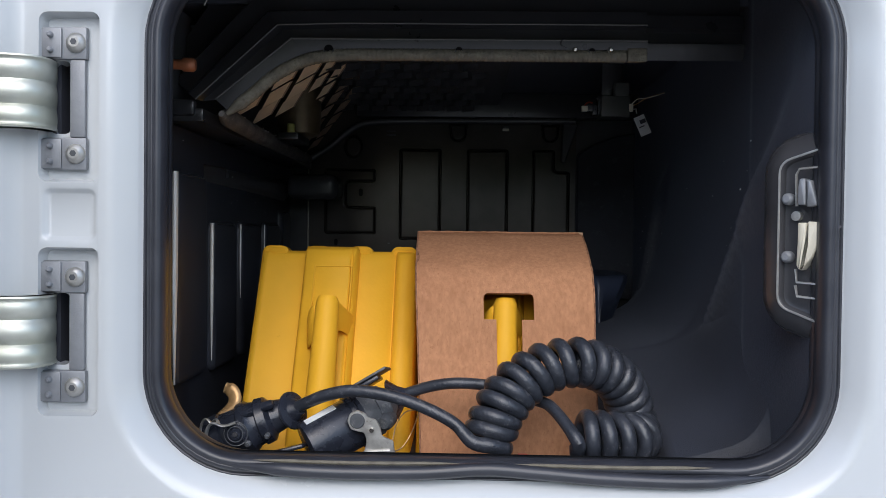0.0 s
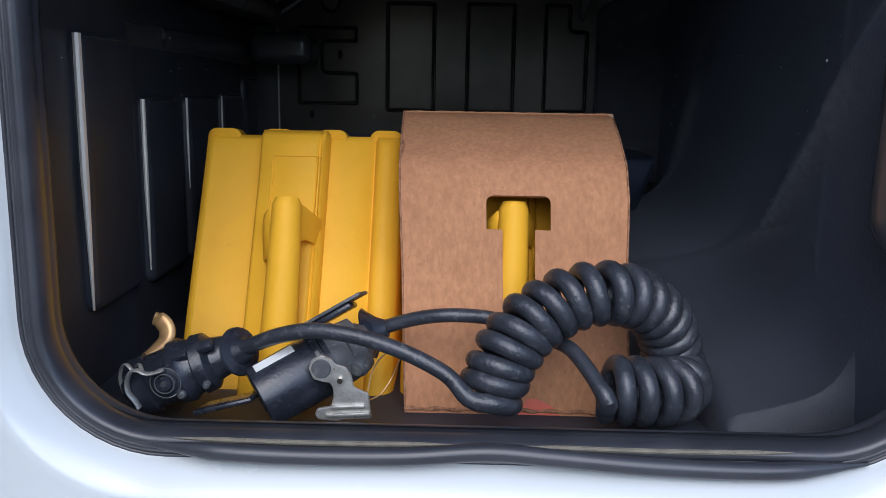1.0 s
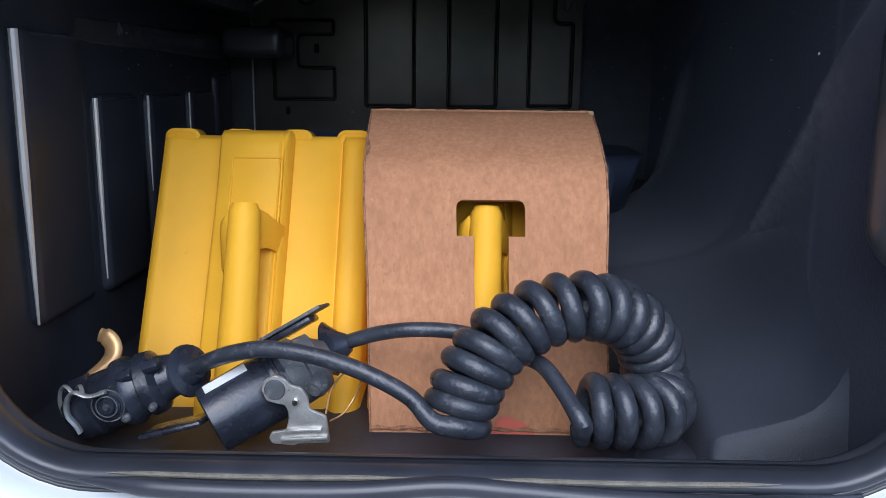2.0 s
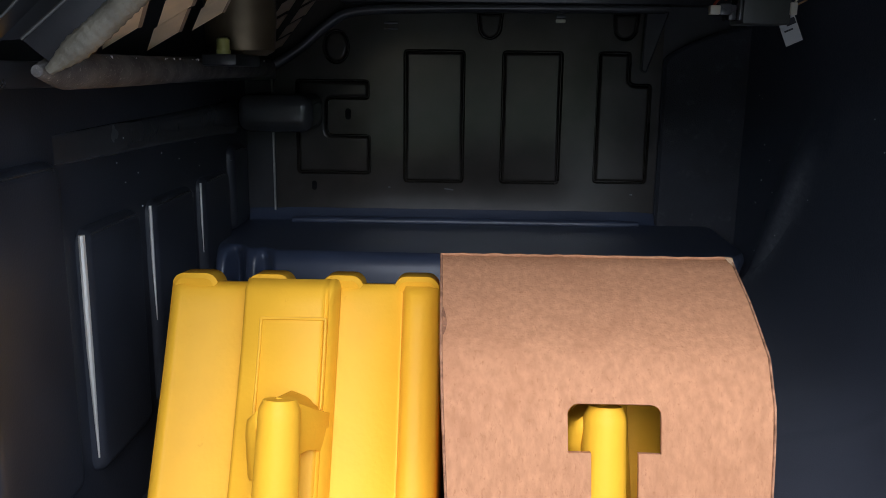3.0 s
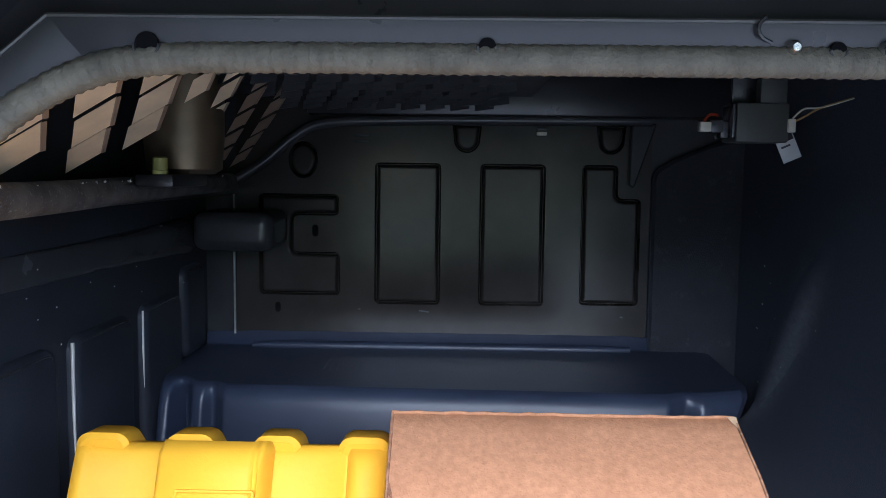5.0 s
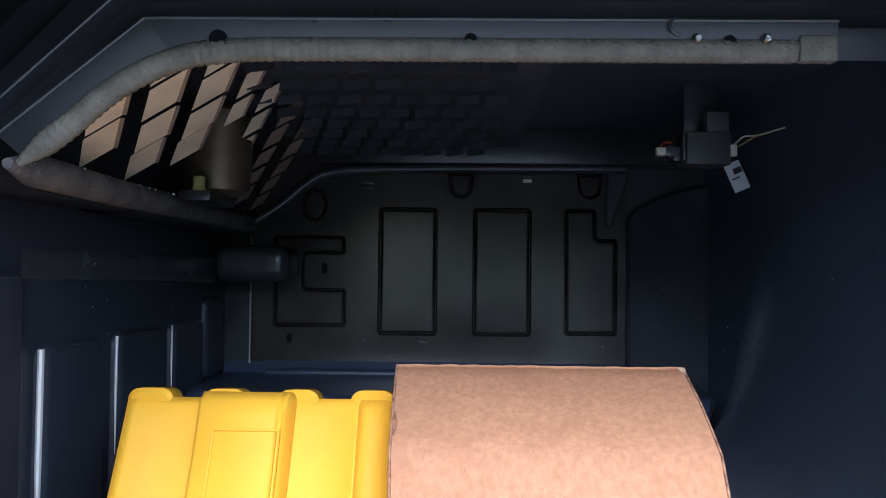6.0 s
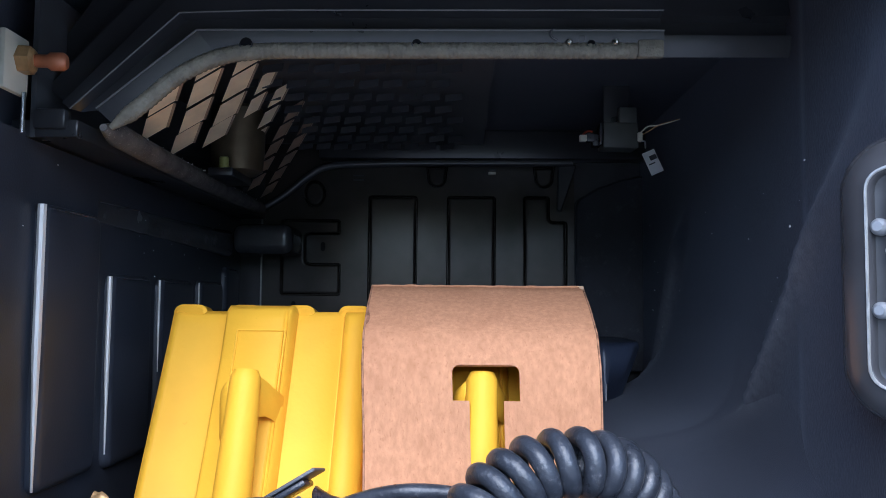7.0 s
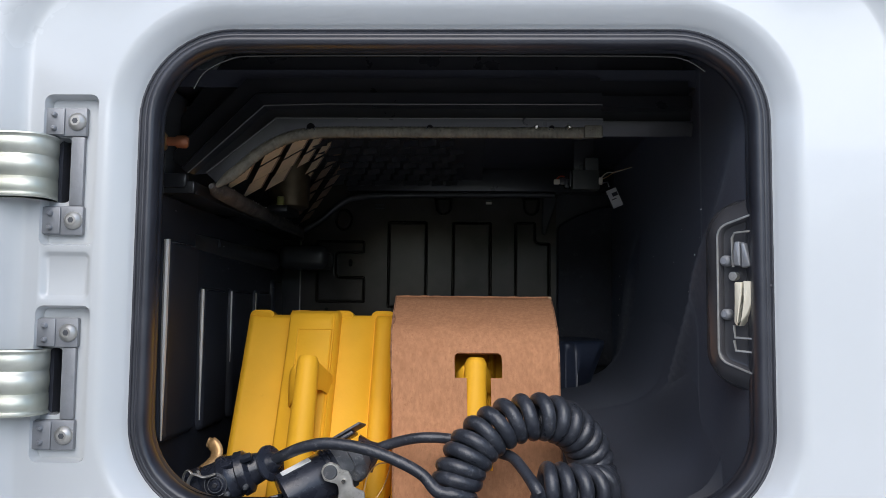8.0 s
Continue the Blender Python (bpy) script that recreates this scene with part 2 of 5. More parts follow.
def block(bm, lo, hi, bevel=0.0, seg=2):
    x0, y0, z0 = lo
    x1, y1, z1 = hi
    made = bmesh.ops.create_cube(bm, size=1.0, matrix=Matrix.Translation(((x0 + x1) / 2, (y0 + y1) / 2, (z0 + z1) / 2)) @ Matrix.Diagonal((x1 - x0, y1 - y0, z1 - z0, 1)))
    if bevel:
        edges = {e for v in made["verts"] for e in v.link_edges}
        bmesh.ops.bevel(bm, geom=list(edges), offset=bevel, segments=seg, profile=0.5, affect="EDGES")
    return bm


def obox(bm, centre, size, rot=None, bevel=0.0, seg=2):
    """A bevelled box, turned by the matrix rot about its centre."""
    sub = bmesh.new()
    block(sub, [-s / 2 for s in size], [s / 2 for s in size], bevel, seg)
    m = Matrix.Translation(centre) @ (rot.to_4x4() if rot else Matrix.Identity(4))
    bmesh.ops.transform(sub, matrix=m, verts=sub.verts)
    me = bpy.data.meshes.new("tmp")
    sub.to_mesh(me)
    sub.free()
    bm.from_mesh(me)
    bpy.data.meshes.remove(me)
    return bm


def loft(bm, rings, closed=True, cap0=False, cap1=False):
    rows = [[bm.verts.new(p) for p in ring] for ring in rings]
    k = len(rows[0])
    for a, b in zip(rows, rows[1:]):
        for i in range(k if closed else k - 1):
            j = (i + 1) % k
            bm.faces.new((a[i], a[j], b[j], b[i]))
    if cap0:
        bm.faces.new(rows[0])
    if cap1:
        bm.faces.new(rows[-1])
    return bm


def basis(d):
    d = Vector(d).normalized()
    up = Vector((0, 0, 1)) if abs(d.z) < 0.9 else Vector((0, 1, 0))
    a = d.cross(up).normalized()
    return d, a, a.cross(d)


def turned(bm, p0, p1, profile, n=24, cap0=True, cap1=True, squash=1.0):
    """A turned solid: profile rows of (share of the way from p0 to p1, radius)."""
    p0, p1 = Vector(p0), Vector(p1)
    d, a, b = basis(p1 - p0)
    rings = []
    for s, r in profile:
        c = p0.lerp(p1, s)
        rings.append([c + r * (math.cos(2 * math.pi * i / n) * a + squash * math.sin(2 * math.pi * i / n) * b) for i in range(n)])
    return loft(bm, rings, True, cap0, cap1)


def spline(pts, per=10):
    pts = [Vector(p) for p in pts]
    ext = [2 * pts[0] - pts[1]] + pts + [2 * pts[-1] - pts[-2]]
    out = []
    for i in range(len(pts) - 1):
        a, b, c, d = ext[i:i + 4]
        for k in range(per):
            t = k / per
            out.append(0.5 * (2 * b + (c - a) * t + (2 * a - 5 * b + 4 * c - d) * t * t + (3 * b - a - 3 * c + d) * t ** 3))
    return out + [pts[-1]]


def even(pts, step):
    out, left = [pts[0]], step
    for a, b in zip(pts, pts[1:]):
        seg = (b - a).length
        at = left
        while at <= seg:
            out.append(a.lerp(b, at / seg))
            at += step
        left = at - seg
    return out


def sweep(bm, pts, radius, n=10, caps=True, wide=1.0):
    """A tube along points; radius is a number or a function of the share of the way."""
    rings, normal = [], None
    for i, p in enumerate(pts):
        d = (pts[min(i + 1, len(pts) - 1)] - pts[max(i - 1, 0)]).normalized()
        if normal is None:
            normal = basis(d)[1]
        normal = (normal - d * normal.dot(d)).normalized()
        b = d.cross(normal)
        r = radius(i / (len(pts) - 1)) if callable(radius) else radius
        rings.append([p + r * (wide * math.cos(2 * math.pi * k / n) * normal + math.sin(2 * math.pi * k / n) * b) for k in range(n)])
    return loft(bm, rings, True, caps, caps)


def plate(bm, outer, holes, place, thick=0.0, floors=True):
    """A flat sheet with recesses. holes: (loop, inset loop or None, depth); no inset loop: a cut right through.
    place(u, v, d) gives the point of the sheet at (u, v), d behind its face."""
    loops = [[bm.verts.new(place(u, v, 0)) for u, v in loop] for loop in [outer] + [h[0] for h in holes]]
    edges = [bm.edges.new((lp[i], lp[(i + 1) % len(lp)])) for lp in loops for i in range(len(lp))]
    bmesh.ops.triangle_fill(bm, use_beauty=True, use_dissolve=False, edges=edges)
    for lp, (loop, inset, depth) in zip(loops[1:], holes):
        ring = [bm.verts.new(place(u, v, depth)) for u, v in (inset or loop)]
        k = len(lp)
        for i in range(k):
            bm.faces.new((lp[i], lp[(i + 1) % k], ring[(i + 1) % k], ring[i]))
        if inset and floors:
            bm.faces.new(ring)
    if thick:
        rim = [bm.verts.new(place(u, v, thick)) for u, v in outer]
        lp = loops[0]
        k = len(lp)
        for i in range(k):
            bm.faces.new((lp[i], lp[(i + 1) % k], rim[(i + 1) % k], rim[i]))
    return bm


def shrink(loop, by):
    """The same loop drawn in by a distance, for loops of any shape that turn one way."""
    pts = [Vector(p) for p in loop]
    k = len(pts)
    area = sum(pts[i].x * pts[(i + 1) % k].y - pts[(i + 1) % k].x * pts[i].y for i in range(k))
    s = 1 if area > 0 else -1
    out = []
    for i in range(k):
        e0, e1 = (pts[i] - pts[i - 1]), (pts[(i + 1) % k] - pts[i])
        n0 = Vector((-e0.y, e0.x)).normalized() * s
        n1 = Vector((-e1.y, e1.x)).normalized() * s
        m = n0 + n1
        m = m / max(0.3, m.length_squared / 2) if m.length > 1e-6 else n0
        out.append(tuple(pts[i] + m * by))
    return out


def round_loop(loop, r, n=3):
    """Rounds the corners of a loop."""
    out, k = [], len(loop)
    for i in range(k):
        p = Vector(loop[i])
        a = (Vector(loop[i - 1]) - p).normalized() * r
        b = (Vector(loop[(i + 1) % k]) - p).normalized() * r
        for j in range(n + 1):
            t = j / n
            out.append(tuple((p + a) * (1 - t) ** 2 + 2 * t * (1 - t) * p + (p + b) * t * t))
    return out


# ---- ground and the truck's side ----
bm = bmesh.new()
bmesh.ops.create_grid(bm, x_segments=8, y_segments=8, size=400)
tagged(part("ground", bm, concrete), "grey paved yard around the truck", "ground", kind="structure")

# unseen grass verge and tree row, added to darken what the glossy locker sheet mirrors
bm = bmesh.new()
block(bm, (-60, -60, -0.3), (60, -9.5, 0.05))
tagged(part("added_verge", bm, lawn, smooth=False), "unseen green grass verge added for reflections in the locker", "grass", kind="structure")


def added_trees():
    """Broadleaf trees in a row: tapered trunks and crowns of many small leaf clumps."""
    grow = np.random.default_rng(11)
    verts, faces = [], []
    for k in range(17):
        cx, cy = -33 + 4.1 * k + grow.uniform(-0.8, 0.8), -25 + grow.uniform(-2.5, 2.5)
        tall = grow.uniform(4.0, 6.0)
        for a in range(6):
            lo, hi = math.tau * a / 6, math.tau * (a + 1) / 6
            base = len(verts)
            for r, z in ((0.22, 0.0), (0.09, 0.75 * tall)):
                verts += [(cx + r * math.cos(lo), cy + r * math.sin(lo), z), (cx + r * math.cos(hi), cy + r * math.sin(hi), z)]
            faces.append((base, base + 1, base + 3, base + 2))
        for _ in range(900):
            d = grow.normal(size=3)
            d *= grow.uniform(0.35, 1.0) ** 0.5 / np.linalg.norm(d)
            at = np.array((cx, cy, 0.56 * tall)) + d * np.array((2.3, 2.1, 0.47 * tall)) * (1 + 0.2 * math.sin(5 * d[0] + 3 * d[2] + k))
            if at[2] < 0.3:
                continue
            u, v = grow.normal(size=(2, 3)) * 0.17
            base = len(verts)
            verts += [tuple(at - u - v), tuple(at + u - v), tuple(at + u + v), tuple(at - u + v)]
            faces.append((base, base + 1, base + 2, base + 3))
    me = bpy.data.meshes.new("trees")
    me.from_pydata([tuple(map(float, p)) for p in verts], [], faces)
    me.materials.append(foliage)
    return tagged(new("trees", me), "unseen row of dark green broadleaf trees added to darken reflections in the locker", "trees", kind="stuff")


added_trees()

PANEL = 0.668
SEAL = (-0.1850, 0.3495, 1.1740, 1.583)
SEAL_Y = 0.692
SEAL_R = 0.072


def seal_loop(o, n=12):
    return rrect(SEAL[0] - o, SEAL[1] + o, SEAL[2] - o, SEAL[3] + o, SEAL_R + o, n)


def on_panel(u, v, d):
    return Vector((u, PANEL + d, v))


bm = bmesh.new()
outer = rrect(-0.283, 0.450, 1.07, 1.635, 0.07, 8)
pockets = [rrect(-0.2725, -0.2245, z0, z0 + 0.1325, 0.007, 4) for z0 in (1.397, 1.213)]
pad = rrect(-0.2705, -0.2260, 1.350, 1.3925, 0.007, 4)
hole = seal_loop(0.035)
loft_pad = [[Vector((u, PANEL + d, v)) for u, v in shrink(pad, o)] for o, d in ((0.0, 0.0), (0.0015, 0.001), (0.0035, 0.003), (0.005, 0.004))]
plate(bm, outer, [(hole, None, 0.0), (pad, None, 0.0)] + [(p, shrink(p, 0.0025), 0.011) for p in pockets], on_panel, 0.0, False)
loft(bm, loft_pad)
plate(bm, shrink(pad, 0.005), [], lambda u, v, d: Vector((u, PANEL + 0.004 + d, v)))
for p in pockets:
    low = min(v for u, v in p)
    slot = rrect(-0.2690, -0.2510, low + 0.0385, low + 0.0960, 0.006, 5)
    plate(bm, shrink(p, 0.0025), [(slot, None, 0.02)], lambda u, v, d: Vector((u, PANEL + 0.011 + d, v)))
rings = []
for off, y in ((0, PANEL), (0.004, PANEL - 0.001), (0.010, PANEL - 0.005), (0.018, PANEL - 0.013), (0.026, PANEL - 0.017), (0.04, PANEL - 0.019)):
    rings.append([Vector((u, y, v)) for u, v in rrect(-0.283 - off, 0.450 + off, 1.07 - off, 1.635 + off, 0.07 + off, 8)])
rings.append([Vector((u, PANEL - 0.02, v)) for u, v in rrect(-0.9, 1.3, 0.55, 2.5, 0.3, 8)])
loft(bm, rings)
loft(bm, [[Vector((u, PANEL + y, v)) for u, v in seal_loop(o)] for o, y in ((0.035, 0.0), (0.0325, 0.0003), (0.0295, 0.0012), (0.0265, 0.003), (0.0235, 0.0055), (0.0195, 0.0095), (0.0163, 0.0130), (0.0132, 0.0170), (0.011, 0.021), (0.0, 0.024))])
tagged(part("wall_front", bm, white_paint, angle=50), "glossy white truck side panel around the locker opening", "vehicle panel", kind="structure")

# unseen shell added around the locker, to keep sun and sky light out
for name, lo, hi in (("shell_left", (-0.92, 0.70, 0.55), (-0.90, 2.6, 2.5)), ("shell_right", (1.28, 0.70, 0.55), (1.30, 2.6, 2.5)),
                     ("shell_back", (-0.90, 2.6, 0.55), (1.28, 2.62, 2.5)), ("shell_roof", (-0.92, 0.66, 2.5), (1.30, 2.62, 2.52)),
                     ("shell_underside", (-0.92, 0.66, 0.53), (1.30, 2.62, 0.55))):
    tagged(part(name, block(bmesh.new(), lo, hi), white_paint), "plain white unseen shell wall that keeps daylight out of the locker", "vehicle panel", kind="structure")

# ---- locker: floor, walls, ceiling ----
tagged(part("floor", block(bmesh.new(), (LEFT - 0.02, 0.70, FLOOR - 0.02), (RIGHT + 0.03, BACK + 0.02, FLOOR), 0.002), floor_liner), "black moulded plastic locker floor", "floor", kind="structure")

# left wall with raised pads
bm = bmesh.new()
block(bm, (LEFT - 0.015, 0.70, FLOOR - 0.02), (LEFT, BACK + 0.01, 1.474))
wall_left = tagged(part("wall_left", bm, wall_black), "black moulded plastic locker wall with raised pads", "wall", kind="structure")
for y0, y1, z0, z1 in ((0.879, 0.985, 1.195, 1.423), (1.010, 1.112, 1.19, 1.372), (1.138, 1.248, 1.19, 1.372), (1.274, 1.372, 1.2, 1.374), (1.386, 1.45, 1.3, 1.396)):
    bm = bmesh.new()
    face = rrect(y0, y1, z0, z1, 0.012, 5)
    steps = [(0.0085 * math.sin(a), 0.0085 * (1 - math.cos(a))) for a in [radians(15 * k) for k in range(7)]]
    loft(bm, [[Vector((LEFT + h, u, v)) for u, v in shrink(face, w)] for h, w in steps], True, False, True)
    part("pad", bm, wall_black, wall_left, angle=60)
    # thin drawn lip over the pad's upper edge, turned down at its rear end
    lip = even(spline([(LEFT + 0.0072, y0 + 0.010, z1 - 0.0045), (LEFT + 0.0076, (y0 + y1) / 2, z1 - 0.0040), (LEFT + 0.0072, y1 - 0.016, z1 - 0.0042), (LEFT + 0.0078, y1 - 0.011, z1 - 0.0075), (LEFT + 0.0070, y1 - 0.012, z1 - 0.018)], 8), 0.003)
    part("lip", sweep(bmesh.new(), lip, lambda s: 0.0009 * min(1.0, 0.4 + 5 * s, 0.3 + 5 * (1 - s)), 6), gloss_black, wall_left)
# added pale strips; the gleam of the rounded pad edges is in their colour
for y, z0, z1, r in ((0.8785, 1.199, 1.421, 0.0035), (1.0085, 1.205, 1.369, 0.0024), (1.1365, 1.27, 1.369, 0.0014), (1.2725, 1.30, 1.370, 0.0010)):
    part("gleam_strip", sweep(bmesh.new(), [Vector((LEFT + 0.0055, y + 0.0012, z0)), Vector((LEFT + 0.0055, y, (z0 + z1) / 2)), Vector((LEFT + 0.0055, y + 0.0005, z1))], lambda s, r=r: r * min(1.0, 0.3 + 1.5 * s), 8), pad_gleam, wall_left, "pale strip standing in for the gleam on a black pad edge")

# right wall: a folded liner with two slanting ridges, drawn in towards the floor
def ridge(y, crest, front, rear):
    """A slanting fold: a long rise towards its crest and a steep fall behind it."""
    d = y - crest
    return math.exp(-(d / (front if d < 0 else rear)) ** 2)


def right_x(y, z):
    near = 0.888 + (1.365 - z) * 1.05
    far = 1.272 + (1.39 - z) * 0.72
    fade = 1 - ramp01(z, 1.40, 1.47)
    x = 0.347 + 0.003 * ramp01(y, 0.872, 0.892)
    x += 0.005 * ramp01(y, near, near + 0.03) * ramp01(z, 1.20, 1.28)
    x -= 0.0095 * ridge(y, near, 0.026, 0.016) * fade * ramp01(z, 1.19, 1.27)
    x -= 0.0140 * ridge(y, far, 0.014, 0.032) * fade * ramp01(z, 1.20, 1.26)
    # lower flank, drawn in
    low = max(0.0, 1.238 - z)
    x -= ramp01(y, 0.78, 0.90) * 0.12 * low
    return x


zs = [FLOOR - 0.01] + [FLOOR + 0.011 * k for k in range(9)] + [1.226, 1.230, 1.234, 1.238, 1.242, 1.248] + [1.256 + 0.012 * k for k in range(20)] + [1.50, 1.54, 1.58, 1.62, 1.66]
bm = bmesh.new()
rows = [[Vector((right_x(y, z), y, z)) for z in zs] for y in np.linspace(0.70, BACK + 0.012, 200)]
loft(bm, rows, closed=False)
loft(bm, [[p + Vector((0.02, 0, 0)) for p in r] for r in rows], closed=False)
tagged(part("wall_right", bm, felt, angle=70), "black fuzzy folded locker liner wall, pale scuffs and painted sheen along its folds", "wall", kind="structure")

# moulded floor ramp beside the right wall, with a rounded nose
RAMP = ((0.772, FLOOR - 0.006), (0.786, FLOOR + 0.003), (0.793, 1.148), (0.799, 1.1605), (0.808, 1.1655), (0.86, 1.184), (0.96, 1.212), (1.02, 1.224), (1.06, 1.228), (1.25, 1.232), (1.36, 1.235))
bm = bmesh.new()
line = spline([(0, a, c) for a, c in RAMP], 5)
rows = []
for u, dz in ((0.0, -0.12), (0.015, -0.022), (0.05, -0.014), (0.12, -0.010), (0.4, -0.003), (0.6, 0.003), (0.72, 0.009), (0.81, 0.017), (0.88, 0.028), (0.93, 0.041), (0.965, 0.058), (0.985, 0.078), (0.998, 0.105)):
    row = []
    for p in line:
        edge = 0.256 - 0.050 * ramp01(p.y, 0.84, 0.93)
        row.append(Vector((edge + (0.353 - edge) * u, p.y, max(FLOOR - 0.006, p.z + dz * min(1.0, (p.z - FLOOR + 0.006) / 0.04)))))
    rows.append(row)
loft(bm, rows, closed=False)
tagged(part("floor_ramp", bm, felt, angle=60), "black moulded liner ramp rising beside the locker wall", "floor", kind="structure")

# back wall with pressed panels
bm = bmesh.new()
back_holes = []
for loop in (((-0.050, 1.348), (0.024, 1.348), (0.024, 1.507), (-0.050, 1.507)),
             ((0.067, 1.348), (0.140, 1.348), (0.140, 1.507), (0.067, 1.507)),
             ((0.180, 1.350), (0.246, 1.350), (0.246, 1.470), (0.220, 1.470), (0.220, 1.507), (0.180, 1.507)),
             ((-0.180, 1.357), (-0.089, 1.357), (-0.089, 1.406), (-0.141, 1.406), (-0.141, 1.447), (-0.090, 1.447), (-0.090, 1.471), (-0.180, 1.471))):
    r = round_loop(loop, 0.006, 3)
    back_holes.append((r, shrink(r, 0.0018), 0.0055))
LUGS = ((0.052, 1.533, 0.0145, 0.018), (0.211, 1.533, 0.0145, 0.018), (-0.130, 1.509, 0.0165, 0.0))


def lug_loop(u, v, r, rise):
    """A U hanging from its upper edge, or a full oval where it has no rise."""
    if rise:
        return [(u + r * math.cos(a), v + r * math.sin(a)) for a in [math.pi + math.pi * i / 14 for i in range(15)]] + [(u + r + 0.002, v + rise), (u - r - 0.002, v + rise)]
    return [(u + r * math.cos(a), v + 1.25 * r * math.sin(a)) for a in [2 * math.pi * i / 22 for i in range(22)]]


pressed = [h[0] for h in back_holes]
for u, v, r, rise in LUGS:
    back_holes.append((lug_loop(u, v, r, rise), shrink(lug_loop(u, v, r, rise), 0.0018), 0.0055))
    pressed.append(lug_loop(u, v, r, rise))
plate(bm, [(-0.205, 1.27), (0.256, 1.27), (0.256, 1.60), (-0.205, 1.60)], back_holes, lambda u, v, d: Vector((u, BACK - 0.002 + d, v)), 0.011, False)
# raised fields inside the pressed grooves
for loop in pressed:
    rings = [[Vector((u, BACK - 0.002 + d, v)) for u, v in shrink(loop, o)] for o, d in ((0.0018, 0.0055), (0.0022, 0.0055), (0.0028, 0.0036), (0.0035, 0.0016), (0.0046, 0.0002), (0.0062, -0.0006), (0.0066, -0.0006))]
    loft(bm, rings)
    rim = [bm.verts.new(p) for p in rings[-1]]
    bmesh.ops.triangle_fill(bm, use_beauty=True, use_dissolve=False, edges=[bm.edges.new((rim[i], rim[(i + 1) % len(rim)])) for i in range(len(rim))])
wall_back = tagged(part("wall_back", bm, pressed_sheet, angle=42), "glossy black pressed sheet locker back wall", "wall", kind="structure")
part("outer_sheet", block(bmesh.new(), (LEFT - 0.02, BACK + 0.0088, FLOOR - 0.02), (RIGHT + 0.04, BACK + 0.03, 1.66)), gloss_black, wall_back)
# solid discs and plugs; the dark of holes and slots is in their colour
for u, v, r, rise in LUGS[:2]:
    part("hole", turned(bmesh.new(), (u, BACK - 0.0022, v), (u, BACK + 0.004, v), ((0, 0.0054), (1, 0.0054)), 16), void_black, wall_back, "solid black disc standing in for a drilled hole")
for u, v, r in ((-0.1165, 1.430, 0.0035), (-0.159, 1.343, 0.003)):
    bm = bmesh.new()
    loop = rrect(u - r, u + r, v - 1.9 * r, v + 1.9 * r, r * 0.9, 3)
    loft(bm, [[Vector((a, BACK - d, b)) for a, b in loop] for d in (-0.003, 0.0022)], True, True, True)
    part("slot", bm, void_black, wall_back, "solid black plug standing in for a slot")
part("seam", sweep(bmesh.new(), [Vector((-0.2075, BACK - 0.0035, z)) for z in np.linspace(1.312, 1.478, 8)], 0.0013, 6), dull_steel, wall_back, "pale sealant seam")
for u, v, w in ((-0.067, 1.342, 0.003), (0.006, 1.3405, 0.011), (0.228, 1.337, 0.003)):
    part("scuff", obox(bmesh.new(), (u, BACK - 0.0022, v), (w, 0.0006, 0.0016), Euler((0, radians(8), 0)).to_matrix()), plug_grey, wall_back, "pale scuff mark")

part("pale_clip", block(bmesh.new(), (0.1285, BACK - 0.008, 1.5385), (0.1395, BACK - 0.002, 1.5425), 0.0008), ivory, wall_back)
part("clip", block(bmesh.new(), (0.1285, BACK - 0.010, 1.5435), (0.1395, BACK - 0.002, 1.5470), 0.0008), gloss_black, wall_back)
for dz in (0.0, 0.0065):
    part("clip", block(bmesh.new(), (-0.073, BACK - 0.0042, 1.5285 + dz), (-0.056, BACK - 0.002, 1.5315 + dz), 0.0008), gloss_black, wall_back)
bm = bmesh.new()
wedge = round_loop([(0.229, 1.485), (0.235, 1.482), (0.258, 1.552), (0.231, 1.552)], 0.002, 2)
loft(bm, [[Vector((u, y, v)) for u, v in lp] for y, lp in ((BACK - 0.003, wedge), (BACK - 0.013, wedge), (BACK - 0.015, shrink(wedge, 0.0015)))], True, False, True)
part("strap", bm, gloss_black, wall_back, "hanging black wedge-shaped strap", angle=30)
bm = bmesh.new()
sheet = round_loop([(0.2575, 1.25), (0.372, 1.25), (0.372, 1.540), (0.322, 1.531), (0.285, 1.516), (0.2575, 1.500)], 0.010, 4)
loft(bm, [[Vector((u, y, v)) for u, v in lp] for y, lp in ((BACK + 0.004, sheet), (BACK - 0.006, sheet), (BACK - 0.009, shrink(sheet, 0.003)))], True, False, True)
part("corner_liner", bm, rear_liner, wall_back, "dull black liner sheet in the corner", angle=30)

# ceiling behind the frame and in front of it
tagged(part("ceiling", block(bmesh.new(), (LEFT - 0.03, 0.90, 1.60), (RIGHT + 0.03, BACK + 0.03, 1.62)), liner), "black locker ceiling", "ceiling", kind="structure")
tagged(part("ceiling_front", block(bmesh.new(), (LEFT - 0.06, 0.69, 1.645), (RIGHT + 0.03, 0.92, 1.66)), liner), "black roof above the locker opening", "ceiling", kind="structure")
tagged(part("wall_left_upper", block(bmesh.new(), (LEFT - 0.032, 0.69, 1.10), (LEFT - 0.022, BACK + 0.03, 1.66)), liner), "black side sheet behind the locker wall", "wall", kind="structure")

